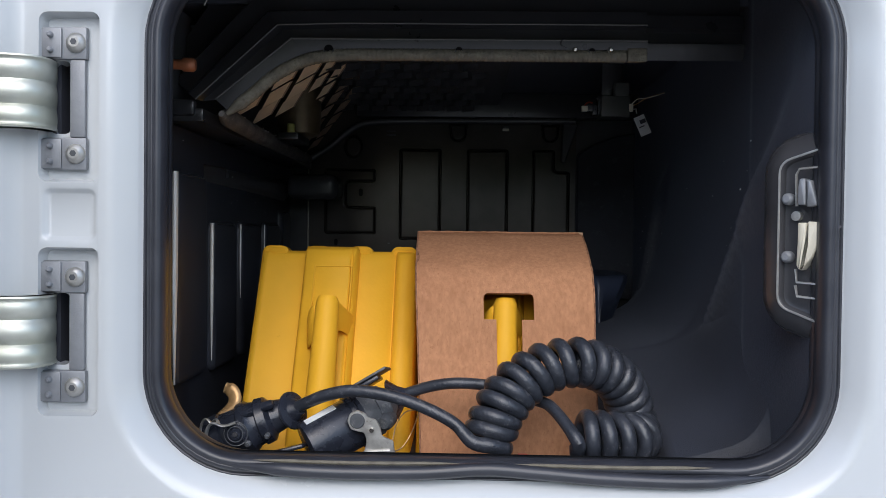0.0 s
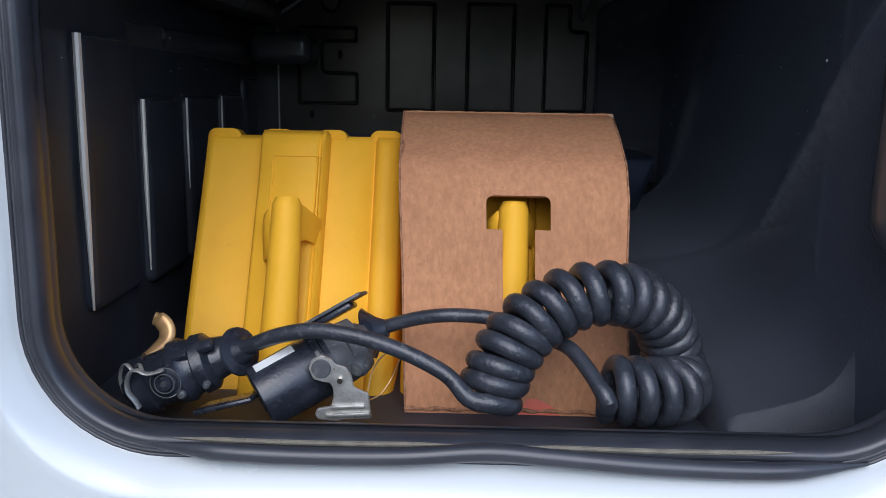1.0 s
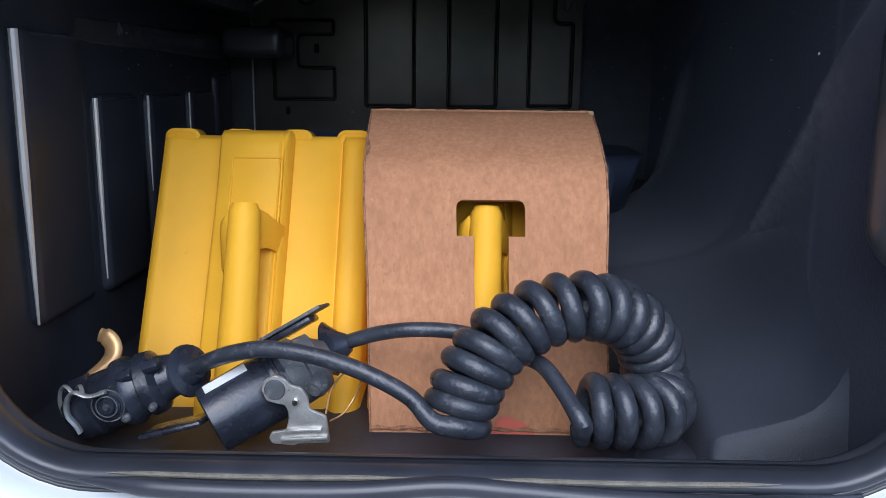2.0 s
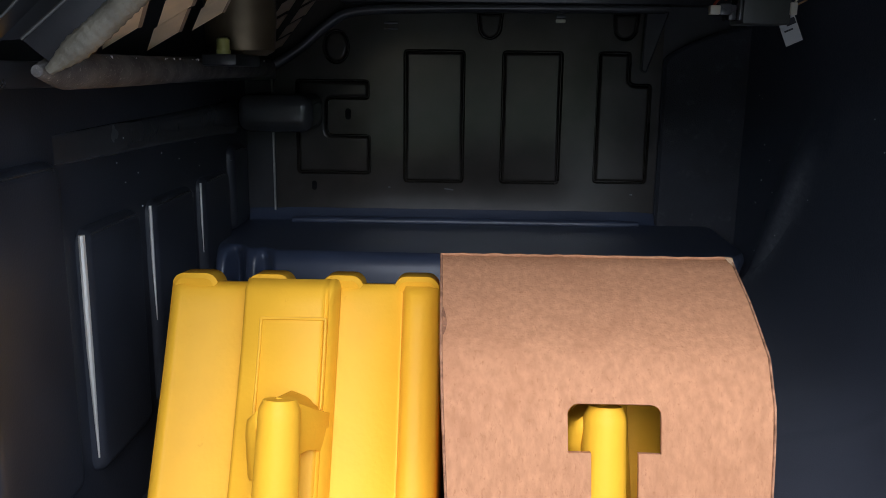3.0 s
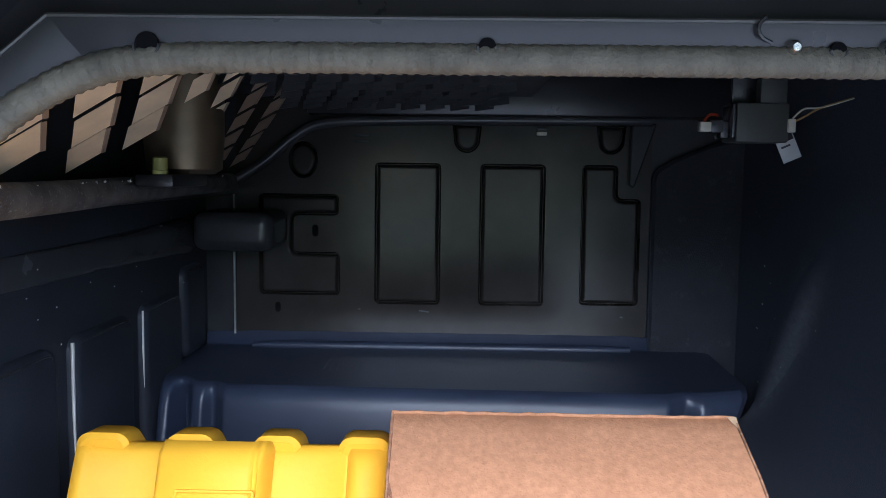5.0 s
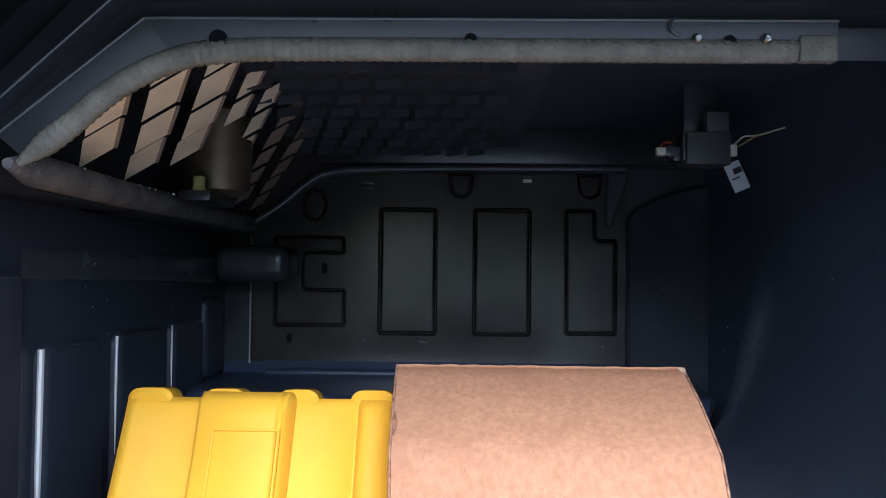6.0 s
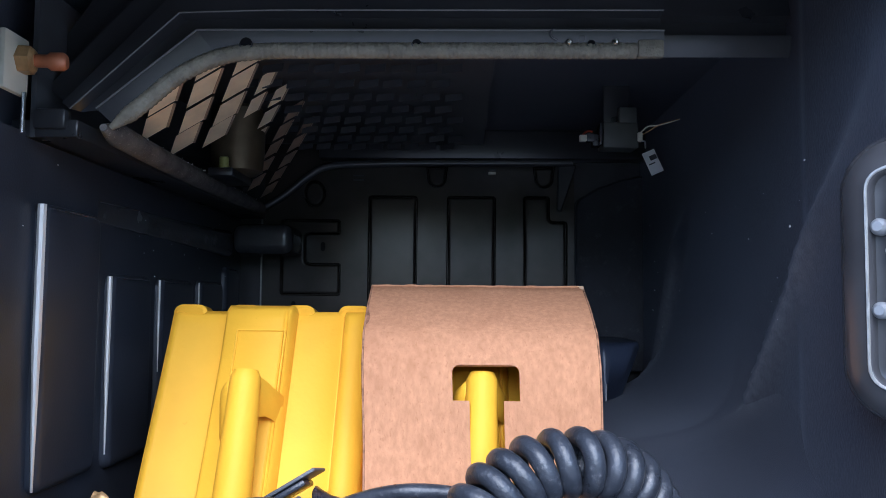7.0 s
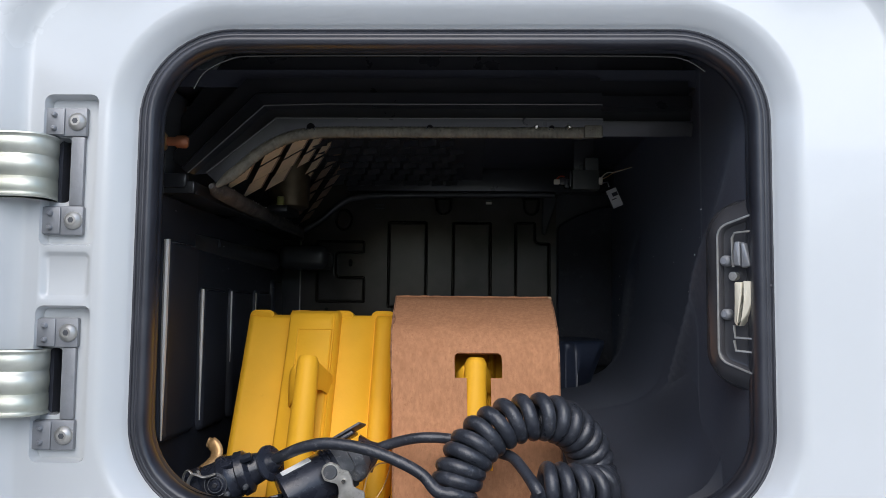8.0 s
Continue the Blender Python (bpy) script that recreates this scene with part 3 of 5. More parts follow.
# front frame of the upper cavity: a pressed header with a slanted end
frame_ob = thing("roof_frame", (0.05, 0.885, 1.55), "black pressed metal roof frame with grey fuzzy edge trim", "frame", kind="structure")
HEAD_Y = (0.872, 0.868, 0.867, 0.877, 0.877, 0.868, 0.872, 0.884, 0.884, 0.905, 0.905)
HEAD_Z = (1.540, 1.549, 1.556, 1.5585, 1.569, 1.572, 1.586, 1.589, 1.606, 1.610, 1.646)
LOW = ((-0.179, 1.481), (-0.186, 1.488), (-0.1925, 1.494), (-0.196, 1.4945), (-0.209, 1.4935), (-0.2135, 1.494), (-0.222, 1.500), (-0.226, 1.504), (-0.24, 1.515), (-0.25, 1.52), (-0.26, 1.53))
CORNER = ((-0.101, 1.537), (-0.110, 1.548), (-0.116, 1.556), (-0.1175, 1.5585), (-0.127, 1.567), (-0.130, 1.570), (-0.140, 1.584), (-0.143, 1.588), (-0.155, 1.605), (-0.16, 1.61), (-0.18, 1.645))
bm = bmesh.new()
loft(bm, [[Vector((x, y, z)) for (x, z), y in zip(LOW, HEAD_Y)], [Vector((x, y, z)) for (x, z), y in zip(CORNER, HEAD_Y)]], closed=False)
part("slanted_rail", bm, frame_black, frame_ob, angle=20)
bm = bmesh.new()
loft(bm, [[Vector((x, y, z)) for (x, z), y in zip(CORNER, HEAD_Y)]] + [[Vector((xx, y, z)) for y, z in zip(HEAD_Y, HEAD_Z)] for xx in (-0.06, 0.09, 0.244)], closed=False)
part("header", bm, frame_black, frame_ob, angle=20)
bm = bmesh.new()
loft(bm, [[Vector((x, y + 0.012, z)) for y, z in zip(HEAD_Y, HEAD_Z)] for x in (0.244, 0.30, 0.345)], closed=False)
part("header_end", bm, frame_black, frame_ob, angle=20)
trim = spline([(-0.181, 0.868, 1.479), (-0.157, 0.869, 1.498), (-0.131, 0.870, 1.520), (-0.101, 0.871, 1.535), (-0.070, 0.872, 1.5405), (-0.02, 0.872, 1.5415), (0.06, 0.872, 1.5415), (0.15, 0.872, 1.5415), (0.224, 0.872, 1.5415)], 10)
pts = even(trim, 0.0012)
part("edge_trim", sweep(bmesh.new(), pts, lambda s: min(1.0, 0.35 + 16 * s) * (0.0065 + 0.0003 * math.cos(s * len(pts) * math.pi / 2)), 10), rim_grey, frame_ob, "grey ribbed edge trim", angle=60)
trim = spline([(-0.186, 0.866, 1.479), (-0.194, 1.03, 1.4795), (-0.201, 1.22, 1.482), (-0.207, 1.455, 1.4835)], 10)
part("side_rail", sweep(bmesh.new(), even(trim, 0.01), lambda s: 0.0098 * min(1.0, 0.3 + 14 * s), 12), rail_fuzz, frame_ob, "grey fuzzy side rail")
part("side_ledge", block(bmesh.new(), (LEFT - 0.012, 0.86, 1.470), (-0.203, BACK, 1.484), 0.002), frame_black, frame_ob)
trim = spline([(-0.207, 1.452, 1.482), (-0.170, 1.455, 1.506), (-0.135, 1.456, 1.535), (-0.10, 1.456, 1.549), (0.0, 1.456, 1.553), (0.12, 1.456, 1.554), (0.256, 1.456, 1.555)], 10)
part("rear_trim", sweep(bmesh.new(), even(trim, 0.006), 0.006, 10), gloss_black, frame_ob)
part("rear_header", block(bmesh.new(), (-0.12, 1.44, 1.558), (RIGHT + 0.02, 1.475, 1.60), 0.002), frame_black, frame_ob)
# black discs on the header, the dark of its holes put into colour
for x, r in ((-0.0775, 0.0046), (0.0545, 0.0034), (0.1885, 0.0030)):
    part("hole", turned(bmesh.new(), (x, 0.8720, 1.5455), (x, 0.8668, 1.5455), ((0, r), (1, r)), 16), void_black, frame_ob, "solid black disc standing in for a drilled hole")
    lower = [Vector((x + 1.1 * r * math.cos(a), 0.8668, 1.5455 + 1.1 * r * math.sin(a))) for a in [math.pi * (1.0 + k / 12) for k in range(13)]]
    part("hole_rim", sweep(bmesh.new(), lower, 0.0007, 6), frame_black, frame_ob)
for x in (0.1715, 0.2070):
    bm = turned(bmesh.new(), (x, 0.8720, 1.5462), (x, 0.8640, 1.5462), ((0, 0.003), (0.7, 0.003), (1, 0.0015)), 14)
    part("screw", bm, chrome, frame_ob, "bright screw head")
bm = bmesh.new()
sweep(bm, even(spline([(0.160, 0.866, 1.5575), (0.157, 0.865, 1.554), (0.158, 0.865, 1.550), (0.163, 0.866, 1.5475)], 8), 0.002), 0.0008, 6)
part("tape_edge", bm, gloss_black, frame_ob)
# thin added beads: the light caught by the creases, as a paler colour
for k in (2, 5):
    line = [Vector((LOW[k][0], HEAD_Y[k] - 0.0004, LOW[k][1])), Vector((CORNER[k][0], HEAD_Y[k] - 0.0004, CORNER[k][1]))]
    part("glint_line", sweep(bmesh.new(), line, 0.0009, 6), edge_glint, frame_ob)
    line = [Vector((CORNER[k][0], HEAD_Y[k] - 0.0004, CORNER[k][1])), Vector((-0.06, HEAD_Y[k] - 0.0004, HEAD_Z[k])), Vector((0.244, HEAD_Y[k] - 0.0004, HEAD_Z[k]))]
    part("glint_line", sweep(bmesh.new(), line, 0.0009, 6), edge_glint, frame_ob)
part("trim_end", block(bmesh.new(), (0.224, 0.866, 1.535), (0.244, 0.874, 1.549), 0.002), rim_grey, frame_ob)
part("corner_plate", obox(bmesh.new(), (-0.224, 0.862, 1.484), (0.026, 0.012, 0.016), None, 0.003), frame_black, frame_ob)

# slatted vent panel: tilted tabs on the side, smaller ones under the roof
vent = thing("vent_panel", (-0.215, 1.15, 1.474), "vent panel of overlapping bent sheet tabs, beige and dark", "vent panel")
base = bmesh.new()
obox(base, (-0.238, 1.16, 1.53), (0.004, 0.60, 0.12))
obox(base, (-0.06, 1.18, 1.580), (0.36, 0.52, 0.004))
part("backing", base, dark_tab, vent)
def tab(u, v, nrm, at, mat):
    """A sheared sheet tab: u and v are its two edges, nrm its thickness."""
    bm = bmesh.new()
    at = Vector(at)
    corners = [at - u / 2 - v / 2, at + u / 2 - v / 2, at + u / 2 + v / 2, at - u / 2 + v / 2]
    loft(bm, [corners, [p + nrm for p in corners]], True, True, True)
    return part("tab", bm, mat, vent, smooth=False)


rng = random.Random(5)
U, V = Vector((0.0250, -0.0040, 0.0132)), Vector((0.0207, -0.0390, 0.0152))
SKIP = {(1, 0), (2, 0), (2, 1), (2, 2)}
for c in range(-1, 6):
    for r in range(5):
        foot = Vector((-0.2080, 1.073 + 0.080 * c - (0.022 if c > 2 else 0.0), 1.4925 + 0.001 * c)) + r * V
        if (c, r) in SKIP or foot.y < 0.912:
            continue
        wide = U * (0.62 if c > 1 else 1.0)
        W = V * (0.80 if c > 1 else 0.91)
        at = foot + wide / 2 + V / 2 + Vector((rng.uniform(-0.0008, 0.0008), rng.uniform(-0.002, 0.002), 0))
        # the rearmost columns' dimness is put into their tab colour
        tab(wide, W, Vector((0, 0.0014, 0.0006)), at, beige_tab if c < 4 else dim_tab)
        # folded side flange of the tab, in the dimmed colour
        bm = bmesh.new()
        p = at + wide / 2
        d, w = Vector((0.0004, 0.004, 0.0008)), Vector((0.0009, 0, 0))
        loft(bm, [[p - W / 2, p + W / 2, p + W / 2 + d, p - W / 2 + d], [p - W / 2 + w, p + W / 2 + w, p + W / 2 + d + w, p - W / 2 + d + w]], True, True, True)
        part("flange", bm, dim_tab, vent, smooth=False)
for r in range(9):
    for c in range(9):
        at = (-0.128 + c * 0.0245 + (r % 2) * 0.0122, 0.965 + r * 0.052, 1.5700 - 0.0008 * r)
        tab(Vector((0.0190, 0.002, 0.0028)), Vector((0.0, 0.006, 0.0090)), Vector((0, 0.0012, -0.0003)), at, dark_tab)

can = thing("canister", (-0.170, 1.180, 1.484), "dark brown canister with a lime-green nozzle behind the vent tabs", "canister")
part("body", turned(bmesh.new(), (-0.170, 1.190, 1.4930), (-0.170, 1.190, 1.572), ((0, 0.022), (0.05, 0.0285), (0.35, 0.0305), (0.94, 0.0305), (1, 0.026)), 32), canister_brown, can)
part("base", block(bmesh.new(), (-0.188, 1.1335, 1.4835), (-0.160, 1.215, 1.4930), 0.002), frame_black, can)
part("nozzle", turned(bmesh.new(), (-0.1718, 1.1410, 1.4930), (-0.1718, 1.1410, 1.5060), ((0, 0.0058), (0.2, 0.0058), (0.25, 0.0052), (0.9, 0.0052), (1, 0.0035)), 18), lime, can, "lime-green nozzle")

# ledge along the left wall with its rounded end box
duct = thing("wall_duct", (LEFT, 1.25, 1.41), "black rounded plastic duct along the locker wall", "duct")
bm = bmesh.new()
rows = []
for y, out, h in ((0.99, 0.0005, 0.010), (1.08, 0.002, 0.012), (1.18, 0.004, 0.013), (1.27, 0.006, 0.015), (1.35, 0.011, 0.017), (1.39, 0.016, 0.019)):
    rows.append([Vector((LEFT + out * max(0, math.sin(a)) ** 0.6, y, 1.428 - h * math.cos(a))) for a in [math.pi * i / 10 for i in range(11)]])
loft(bm, rows, closed=False)
part("channel", bm, gloss_black, duct, angle=60)
part("end_box", block(bmesh.new(), (-0.228, 1.375, 1.413), (-0.144, 1.464, 1.455), 0.013, 4), gloss_black, duct)

# moulded step across the back
step = thing("ledge", (0.04, 1.36, FLOOR), "dark blue-black moulded plastic step across the locker back", "ledge", kind="structure")
bm = bmesh.new()
top = 1.300


def step_ring(grow, z, flute=0.0):
    """The step's outline at a height: a hollow shoulder, a rib and a groove at one end, a groove and a rib at the other."""
    g, f, t = grow, flute, 0.42 * max(0.0, 1.293 - z)
    loop = [(-0.240, BACK - 0.004), (-0.240, 1.317 - 1.7 * g), (-0.232, 1.302 - 1.7 * g), (-0.224, 1.301 - 1.6 * g), (-0.216, 1.307 + 1.7 * f - g), (-0.208, 1.303 + 1.3 * f - g), (-0.200, 1.291 - g), (-0.190, 1.288 - g),
            (-0.182, 1.292 + 0.6 * f - g), (-0.176, 1.288 + 0.5 * f - g), (-0.168, 1.280 - g), (0.234, 1.271 - g), (0.2425, 1.275 + 0.5 * f - g), (0.2510, 1.280 + 0.7 * f - g), (0.2580, 1.281 + 0.2 * f - g),
            (0.2660, 1.278 - g), (0.276 - 0.3 * t, 1.280 - g), (0.306 - t, 1.290 - g), (0.316 - t, 1.306 - g), (0.323 - 0.6 * t, BACK - 0.016), (0.312 - 0.4 * t, BACK - 0.004)]
    return [Vector((x, y, z)) for x, y in round_loop(loop, 0.0030, 3)]


loft(bm, [step_ring(0.030, FLOOR, 0.016), step_ring(0.009, 1.25, 0.015), step_ring(0.0035, 1.280, 0.012), step_ring(0.0015, 1.2875, 0.008), step_ring(-0.0008, 1.2930, 0.004), step_ring(-0.0040, 1.2970, 0.001), step_ring(-0.0075, 1.2990), step_ring(-0.011, top)], True, True, False)
bm.faces.new([bm.verts.new(p - Vector((0, 0, 0.00003))) for p in step_ring(-0.011, top)])
part("body", bm, step_plastic, step, angle=70)
# lip against the back wall, and a long rounded ridge in front of it
bm = bmesh.new()
rise = ((1.459, -0.001, 0.0), (1.463, 0.0004, 0.0), (1.4665, 0.0008, 0.0015), (1.4688, 0.001, 0.0125), (1.4706, 0.001, 0.0150))
rows = []
for x, h, lip in ((-0.2395, 0.0, 0.9), (-0.212, 0.0, 0.95), (-0.198, 0.25, 1.0), (-0.189, 0.85, 1.0), (-0.182, 1.0, 1.0), (0.03, 1.0, 1.0), (0.230, 1.0, 1.0), (0.238, 0.85, 1.0), (0.246, 0.25, 1.0), (0.258, 0.0, 0.95), (0.285, 0.0, 0.45), (0.312, 0.0, 0.0)):
    rows.append([Vector((x, y, top + a * (h if a > 0 else 1.0) + c * lip + (0.0004 if a > 0 else 0.0))) for y, a, c in rise])
loft(bm, rows, closed=False)
part("back_lip", bm, step_plastic, step, angle=70)
part("ridge", sweep(bmesh.new(), [Vector((x, 1.456, top + 0.0022)) for x in np.linspace(-0.184, 0.236, 12)], lambda s: 0.0056 * min(1.0, 0.7 + 12 * s, 0.7 + 12 * (1 - s)), 12), step_plastic, step)
# fine raised marks on the tread
bm = bmesh.new()
mark = random.Random(8)
for row in range(4):
    for k in range(58):
        x, y = -0.088 + k * 0.0053 + mark.uniform(-0.0018, 0.0018), 1.352 + row * 0.0170 + mark.uniform(-0.005, 0.005)
        block(bm, (x, y, top - 0.0003), (x + 0.0006, y + mark.uniform(0.004, 0.013), top + 0.0003))
part("tread_marks", bm, step_plastic, step, smooth=False)

# ---- door seal ----
seal = thing("door_seal", (0.08, 0.69, 1.157), "black rubber door seal round the locker opening", "rubber seal")


SECTION = ((0.0122, 0.0040), (0.0126, -0.0020), (0.0120, -0.0042), (0.0108, -0.0046), (0.0098, -0.0034), (0.0090, -0.0044), (0.0070, -0.0072), (0.0046, -0.0088), (0.0036, -0.0082), (0.0026, -0.0092), (0.0005, -0.0097), (-0.0016, -0.0092), (-0.0032, -0.0072), (-0.0045, -0.0036), (-0.0051, 0.0012), (-0.0048, 0.0060), (-0.0038, 0.0086), (-0.0041, 0.0104), (-0.0046, 0.0140), (-0.0038, 0.0180), (-0.0014, 0.0190))
bm = bmesh.new()
loft(bm, [[Vector((u, SEAL_Y + y, v)) for u, v in seal_loop(o)] for o, y in SECTION])
part("bulb", bm, rubber, seal, angle=75)
# loosened strip along the sill, with grit caught behind it
bm = bmesh.new()
pts = spline([(-0.125, 0.685, 1.1720), (-0.08, 0.679, 1.1706), (-0.03, 0.6785, 1.1692), (0.03, 0.679, 1.1700), (0.08, 0.681, 1.1730), (0.12, 0.680, 1.1712), (0.18, 0.679, 1.1675), (0.25, 0.680, 1.1662), (0.31, 0.686, 1.170)], 12)
sweep(bm, even(pts, 0.006), lambda s: 0.0056 * min(1, 8 * s + 0.2, 8 * (1 - s) + 0.2), 12)
part("loose_strip", bm, rubber, seal)
for x0, x1 in ((-0.105, 0.06), (0.10, 0.26)):
    dusty = [Vector((x, 0.6822, 1.1772 - 0.0012 * math.sin((x - x0) / (x1 - x0) * math.pi))) for x in np.linspace(x0, x1, 24)]
    part("dust_line", sweep(bmesh.new(), dusty, lambda s: 0.0016 * min(1.0, 6 * s + 0.1, 6 * (1 - s) + 0.1), 8), rim_grey, seal, "dusty crevice of the seal")
# dark dots on the rubber, their depth given by colour alone
for x, z, r in ((-0.030, 1.5925, 0.0016), (0.254, 1.5925, 0.0016)):
    part("hole_dot", turned(bmesh.new(), (x, SEAL_Y - 0.006, z - 0.002), (x, SEAL_Y - 0.004, z - 0.002), ((0, r * 0.6), (0.4, r), (1, r)), 10), ink, seal, "small dark dot standing in for a hole")
part("hole_dot", turned(bmesh.new(), (0.3575, SEAL_Y - 0.0065, 1.369), (0.3575, SEAL_Y - 0.004, 1.369), ((0, 0.001), (0.4, 0.0017), (1, 0.0017)), 10), ink, seal, "small dark dot standing in for a hole")
# inner flange of the opening
bm = bmesh.new()
rings = [[Vector((u, y, v)) for u, v in rrect(-0.1830 - o, 0.3490 + min(o, 0.010), 1.1805 - min(o, 0.0505), 1.5805 + o, 0.066 + o * 0.3, 10)] for y, o in ((0.700, 0.0), (0.708, 0.004), (0.716, 0.012), (0.726, 0.030), (0.730, 0.07))]
loft(bm, rings)
trim_ob = tagged(part("trim_opening", bm, gloss_black, angle=60), "black inner flange of the locker opening", "trim", kind="structure")

# added bead whose paler colour stands for the lit upper flange edge
edge = spline([(-0.1545, 0.706, 1.5450), (-0.1445, 0.706, 1.5610), (-0.122, 0.706, 1.5725), (-0.10, 0.706, 1.5755), (0.0, 0.706, 1.5760), (0.15, 0.706, 1.5760), (0.265, 0.706, 1.5755), (0.292, 0.706, 1.5725), (0.311, 0.706, 1.5610)], 8)
part("flange_glint", sweep(bmesh.new(), even(edge, 0.006), 0.0006, 6), edge_glint, trim_ob, "paler bead standing in for light along the flange edge")

# ---- hinges ----
def hinge(z0):
    """A cast bracket in its pocket with a zinc-plated bent arm; z0: the pocket's lower edge."""
    h = thing("hinge", (-0.253, PANEL + 0.011, z0), "zinc-plated steel door hinge on a cast alloy bracket", "hinge", "locker door hinges")
    y = PANEL + 0.011
    for a, b in ((0.0095, 0.0350), (0.0965, 0.1220)):
        bm = bmesh.new()
        block(bm, (-0.2722, y - 0.006, z0 + a), (-0.2370, y, z0 + b), 0.0015)
        block(bm, (-0.2722, y - 0.0080, z0 + a + 0.001), (-0.2560, y - 0.006, z0 + b - 0.001), 0.001)
        part("mount", bm, cast, h)
        zc = z0 + (a + b) / 2
        part("bolt", turned(bmesh.new(), (-0.2450, y - 0.006, zc), (-0.2450, y - 0.0115, zc), ((0, 0.0078), (0.3, 0.0078), (0.55, 0.0070), (0.8, 0.0055), (1, 0.0042)), 18), dull_steel, h, "domed bolt head")
        part("socket", turned(bmesh.new(), (-0.2450, y - 0.0105, zc), (-0.2450, y - 0.0118, zc), ((0, 0.0026), (1, 0.0026)), 6), plug_grey, h)
        for dz in (-0.006, 0.006):
            part("rivet", turned(bmesh.new(), (-0.2645, y - 0.0080, zc + dz), (-0.2645, y - 0.0118, zc + dz), ((0, 0.0024), (0.7, 0.0022), (1, 0.0012)), 12), cast, h)
    bm = bmesh.new()
    block(bm, (-0.2508, y - 0.0050, z0 + 0.035), (-0.2385, y, z0 + 0.0965), 0.0015)
    part("web", bm, cast, h)
    bm = bmesh.new()
    rows = []
    zc = z0 + 0.0675
    wave = [(-0.008, -1.0)]
    for k in range(41):
        f = -1 + k / 20
        wave.append((0.0042 * abs(math.cos(1.5 * math.pi * f)) ** 0.7 + 0.0045 * ramp01(abs(f), 0.86, 0.99), f))
    wave.append((-0.008, 1.0))
    for x, yy in ((-0.266, y + 0.004), (-0.2645, y - 0.008), (-0.2665, y - 0.018), (-0.272, y - 0.026), (-0.283, y - 0.031), (-0.31, y - 0.034), (-0.36, y - 0.036)):
        rows.append([Vector((x + (0.7 * p if x > -0.275 else 0.0), yy - p, zc + 0.0275 * f)) for p, f in wave])
    loft(bm, rows, closed=False)
    loft(bm, [[p + Vector((-0.001, 0.003, 0)) for p in r] for r in rows], closed=False)
    part("arm", bm, zinc, h, "zinc-plated gooseneck arm", angle=50)
    return h


hinge(1.397)
hinge(1.213)
door = thing("door_1", (-0.40, 0.60, 1.07), "open white locker door with black edge seal", "door", kind="structure")
part("leaf", block(bmesh.new(), (-0.372, 0.02, 1.07), (-0.347, 0.628, 1.62), 0.008, 3), white_paint, door)
part("edge_seal", block(bmesh.new(), (-0.347, 0.06, 1.10), (-0.339, 0.625, 1.60), 0.003, 2), rubber, door)

# ---- door latch on the right: a sunken plate that leans outwards to the seal ----
latch = thing("door_latch", (0.328, 0.72, 1.305), "black latch housing with zinc and ivory catch jaws", "latch")


def lean(d, w, z):
    """A point of the slanting latch plate: w along it towards the seal, d out of its face."""
    w = min(w, 0.042)
    return Vector((0.324 + 0.707 * w - 0.707 * d, 0.724 - 0.707 * w - 0.707 * d, z))


face = round_loop([(0.042, 1.2890), (0.0, 1.3030), (0.0, 1.4225), (0.042, 1.4345)], 0.010, 5)
bm = bmesh.new()
loft(bm, [[lean(d, u, v) for u, v in shrink(face, o)] for d, o in ((-0.055, -0.026), (-0.020, -0.022), (-0.008, -0.016), (-0.002, -0.006), (0.0, 0.0), (-0.0010, 0.0016), (-0.0065, 0.0028), (-0.0075, 0.006))], True, True, True)
part("housing", bm, gloss_black, latch, angle=50)
part("rim", sweep(bmesh.new(), [lean(0.0002, u, v) for u, v in face + face[:1]], 0.0010, 6), dull_steel, latch, "worn bright rim")
for z in (1.344, 1.392):
    part("screw", turned(bmesh.new(), lean(-0.0075, 0.0062, z), lean(0.0012, 0.0062, z), ((0, 0.0050), (0.6, 0.0050), (0.82, 0.0042), (0.95, 0.0030), (1, 0.0028)), 18), cast, latch, "zinc screw head")
JAWS = (("upper_jaw", cast, ((0.0165, 1.3870), (0.0165, 1.4000), (0.0180, 1.4085), (0.0225, 1.4085), (0.0232, 1.3985), (0.0232, 1.3865))), ("upper_jaw", cast, ((0.0240, 1.3850), (0.0240, 1.3985), (0.0235, 1.4075), (0.0272, 1.4070), (0.0305, 1.3960), (0.0330, 1.3862))),
        ("lower_jaw", ivory, ((0.0165, 1.3370), (0.0172, 1.3560), (0.0172, 1.3725), (0.0243, 1.3725), (0.0243, 1.3560), (0.0215, 1.3400), (0.0190, 1.3335))), ("lower_jaw", ivory, ((0.0200, 1.3330), (0.0225, 1.3390), (0.0252, 1.3550), (0.0252, 1.3735), (0.0335, 1.3730), (0.0335, 1.3540), (0.0290, 1.3440))))
for nm, mat, loop in JAWS:
    loop = round_loop(list(loop), 0.0013, 3)
    bm = bmesh.new()
    loft(bm, [[lean(d, u, v) for u, v in shrink(loop, o)] for d, o in ((-0.0075, 0.0), (0.0020, 0.0), (0.0032, 0.0004), (0.0037, 0.0011))], True, True, True)
    part(nm, bm, mat, latch)
part("pivot", turned(bmesh.new(), lean(-0.0075, 0.0135, 1.3780), lean(-0.001, 0.0135, 1.3780), ((0, 0.0040), (0.9, 0.0040), (0.92, 0.0026), (1, 0.0026)), 18), dull_steel, latch, "dull pivot ring")
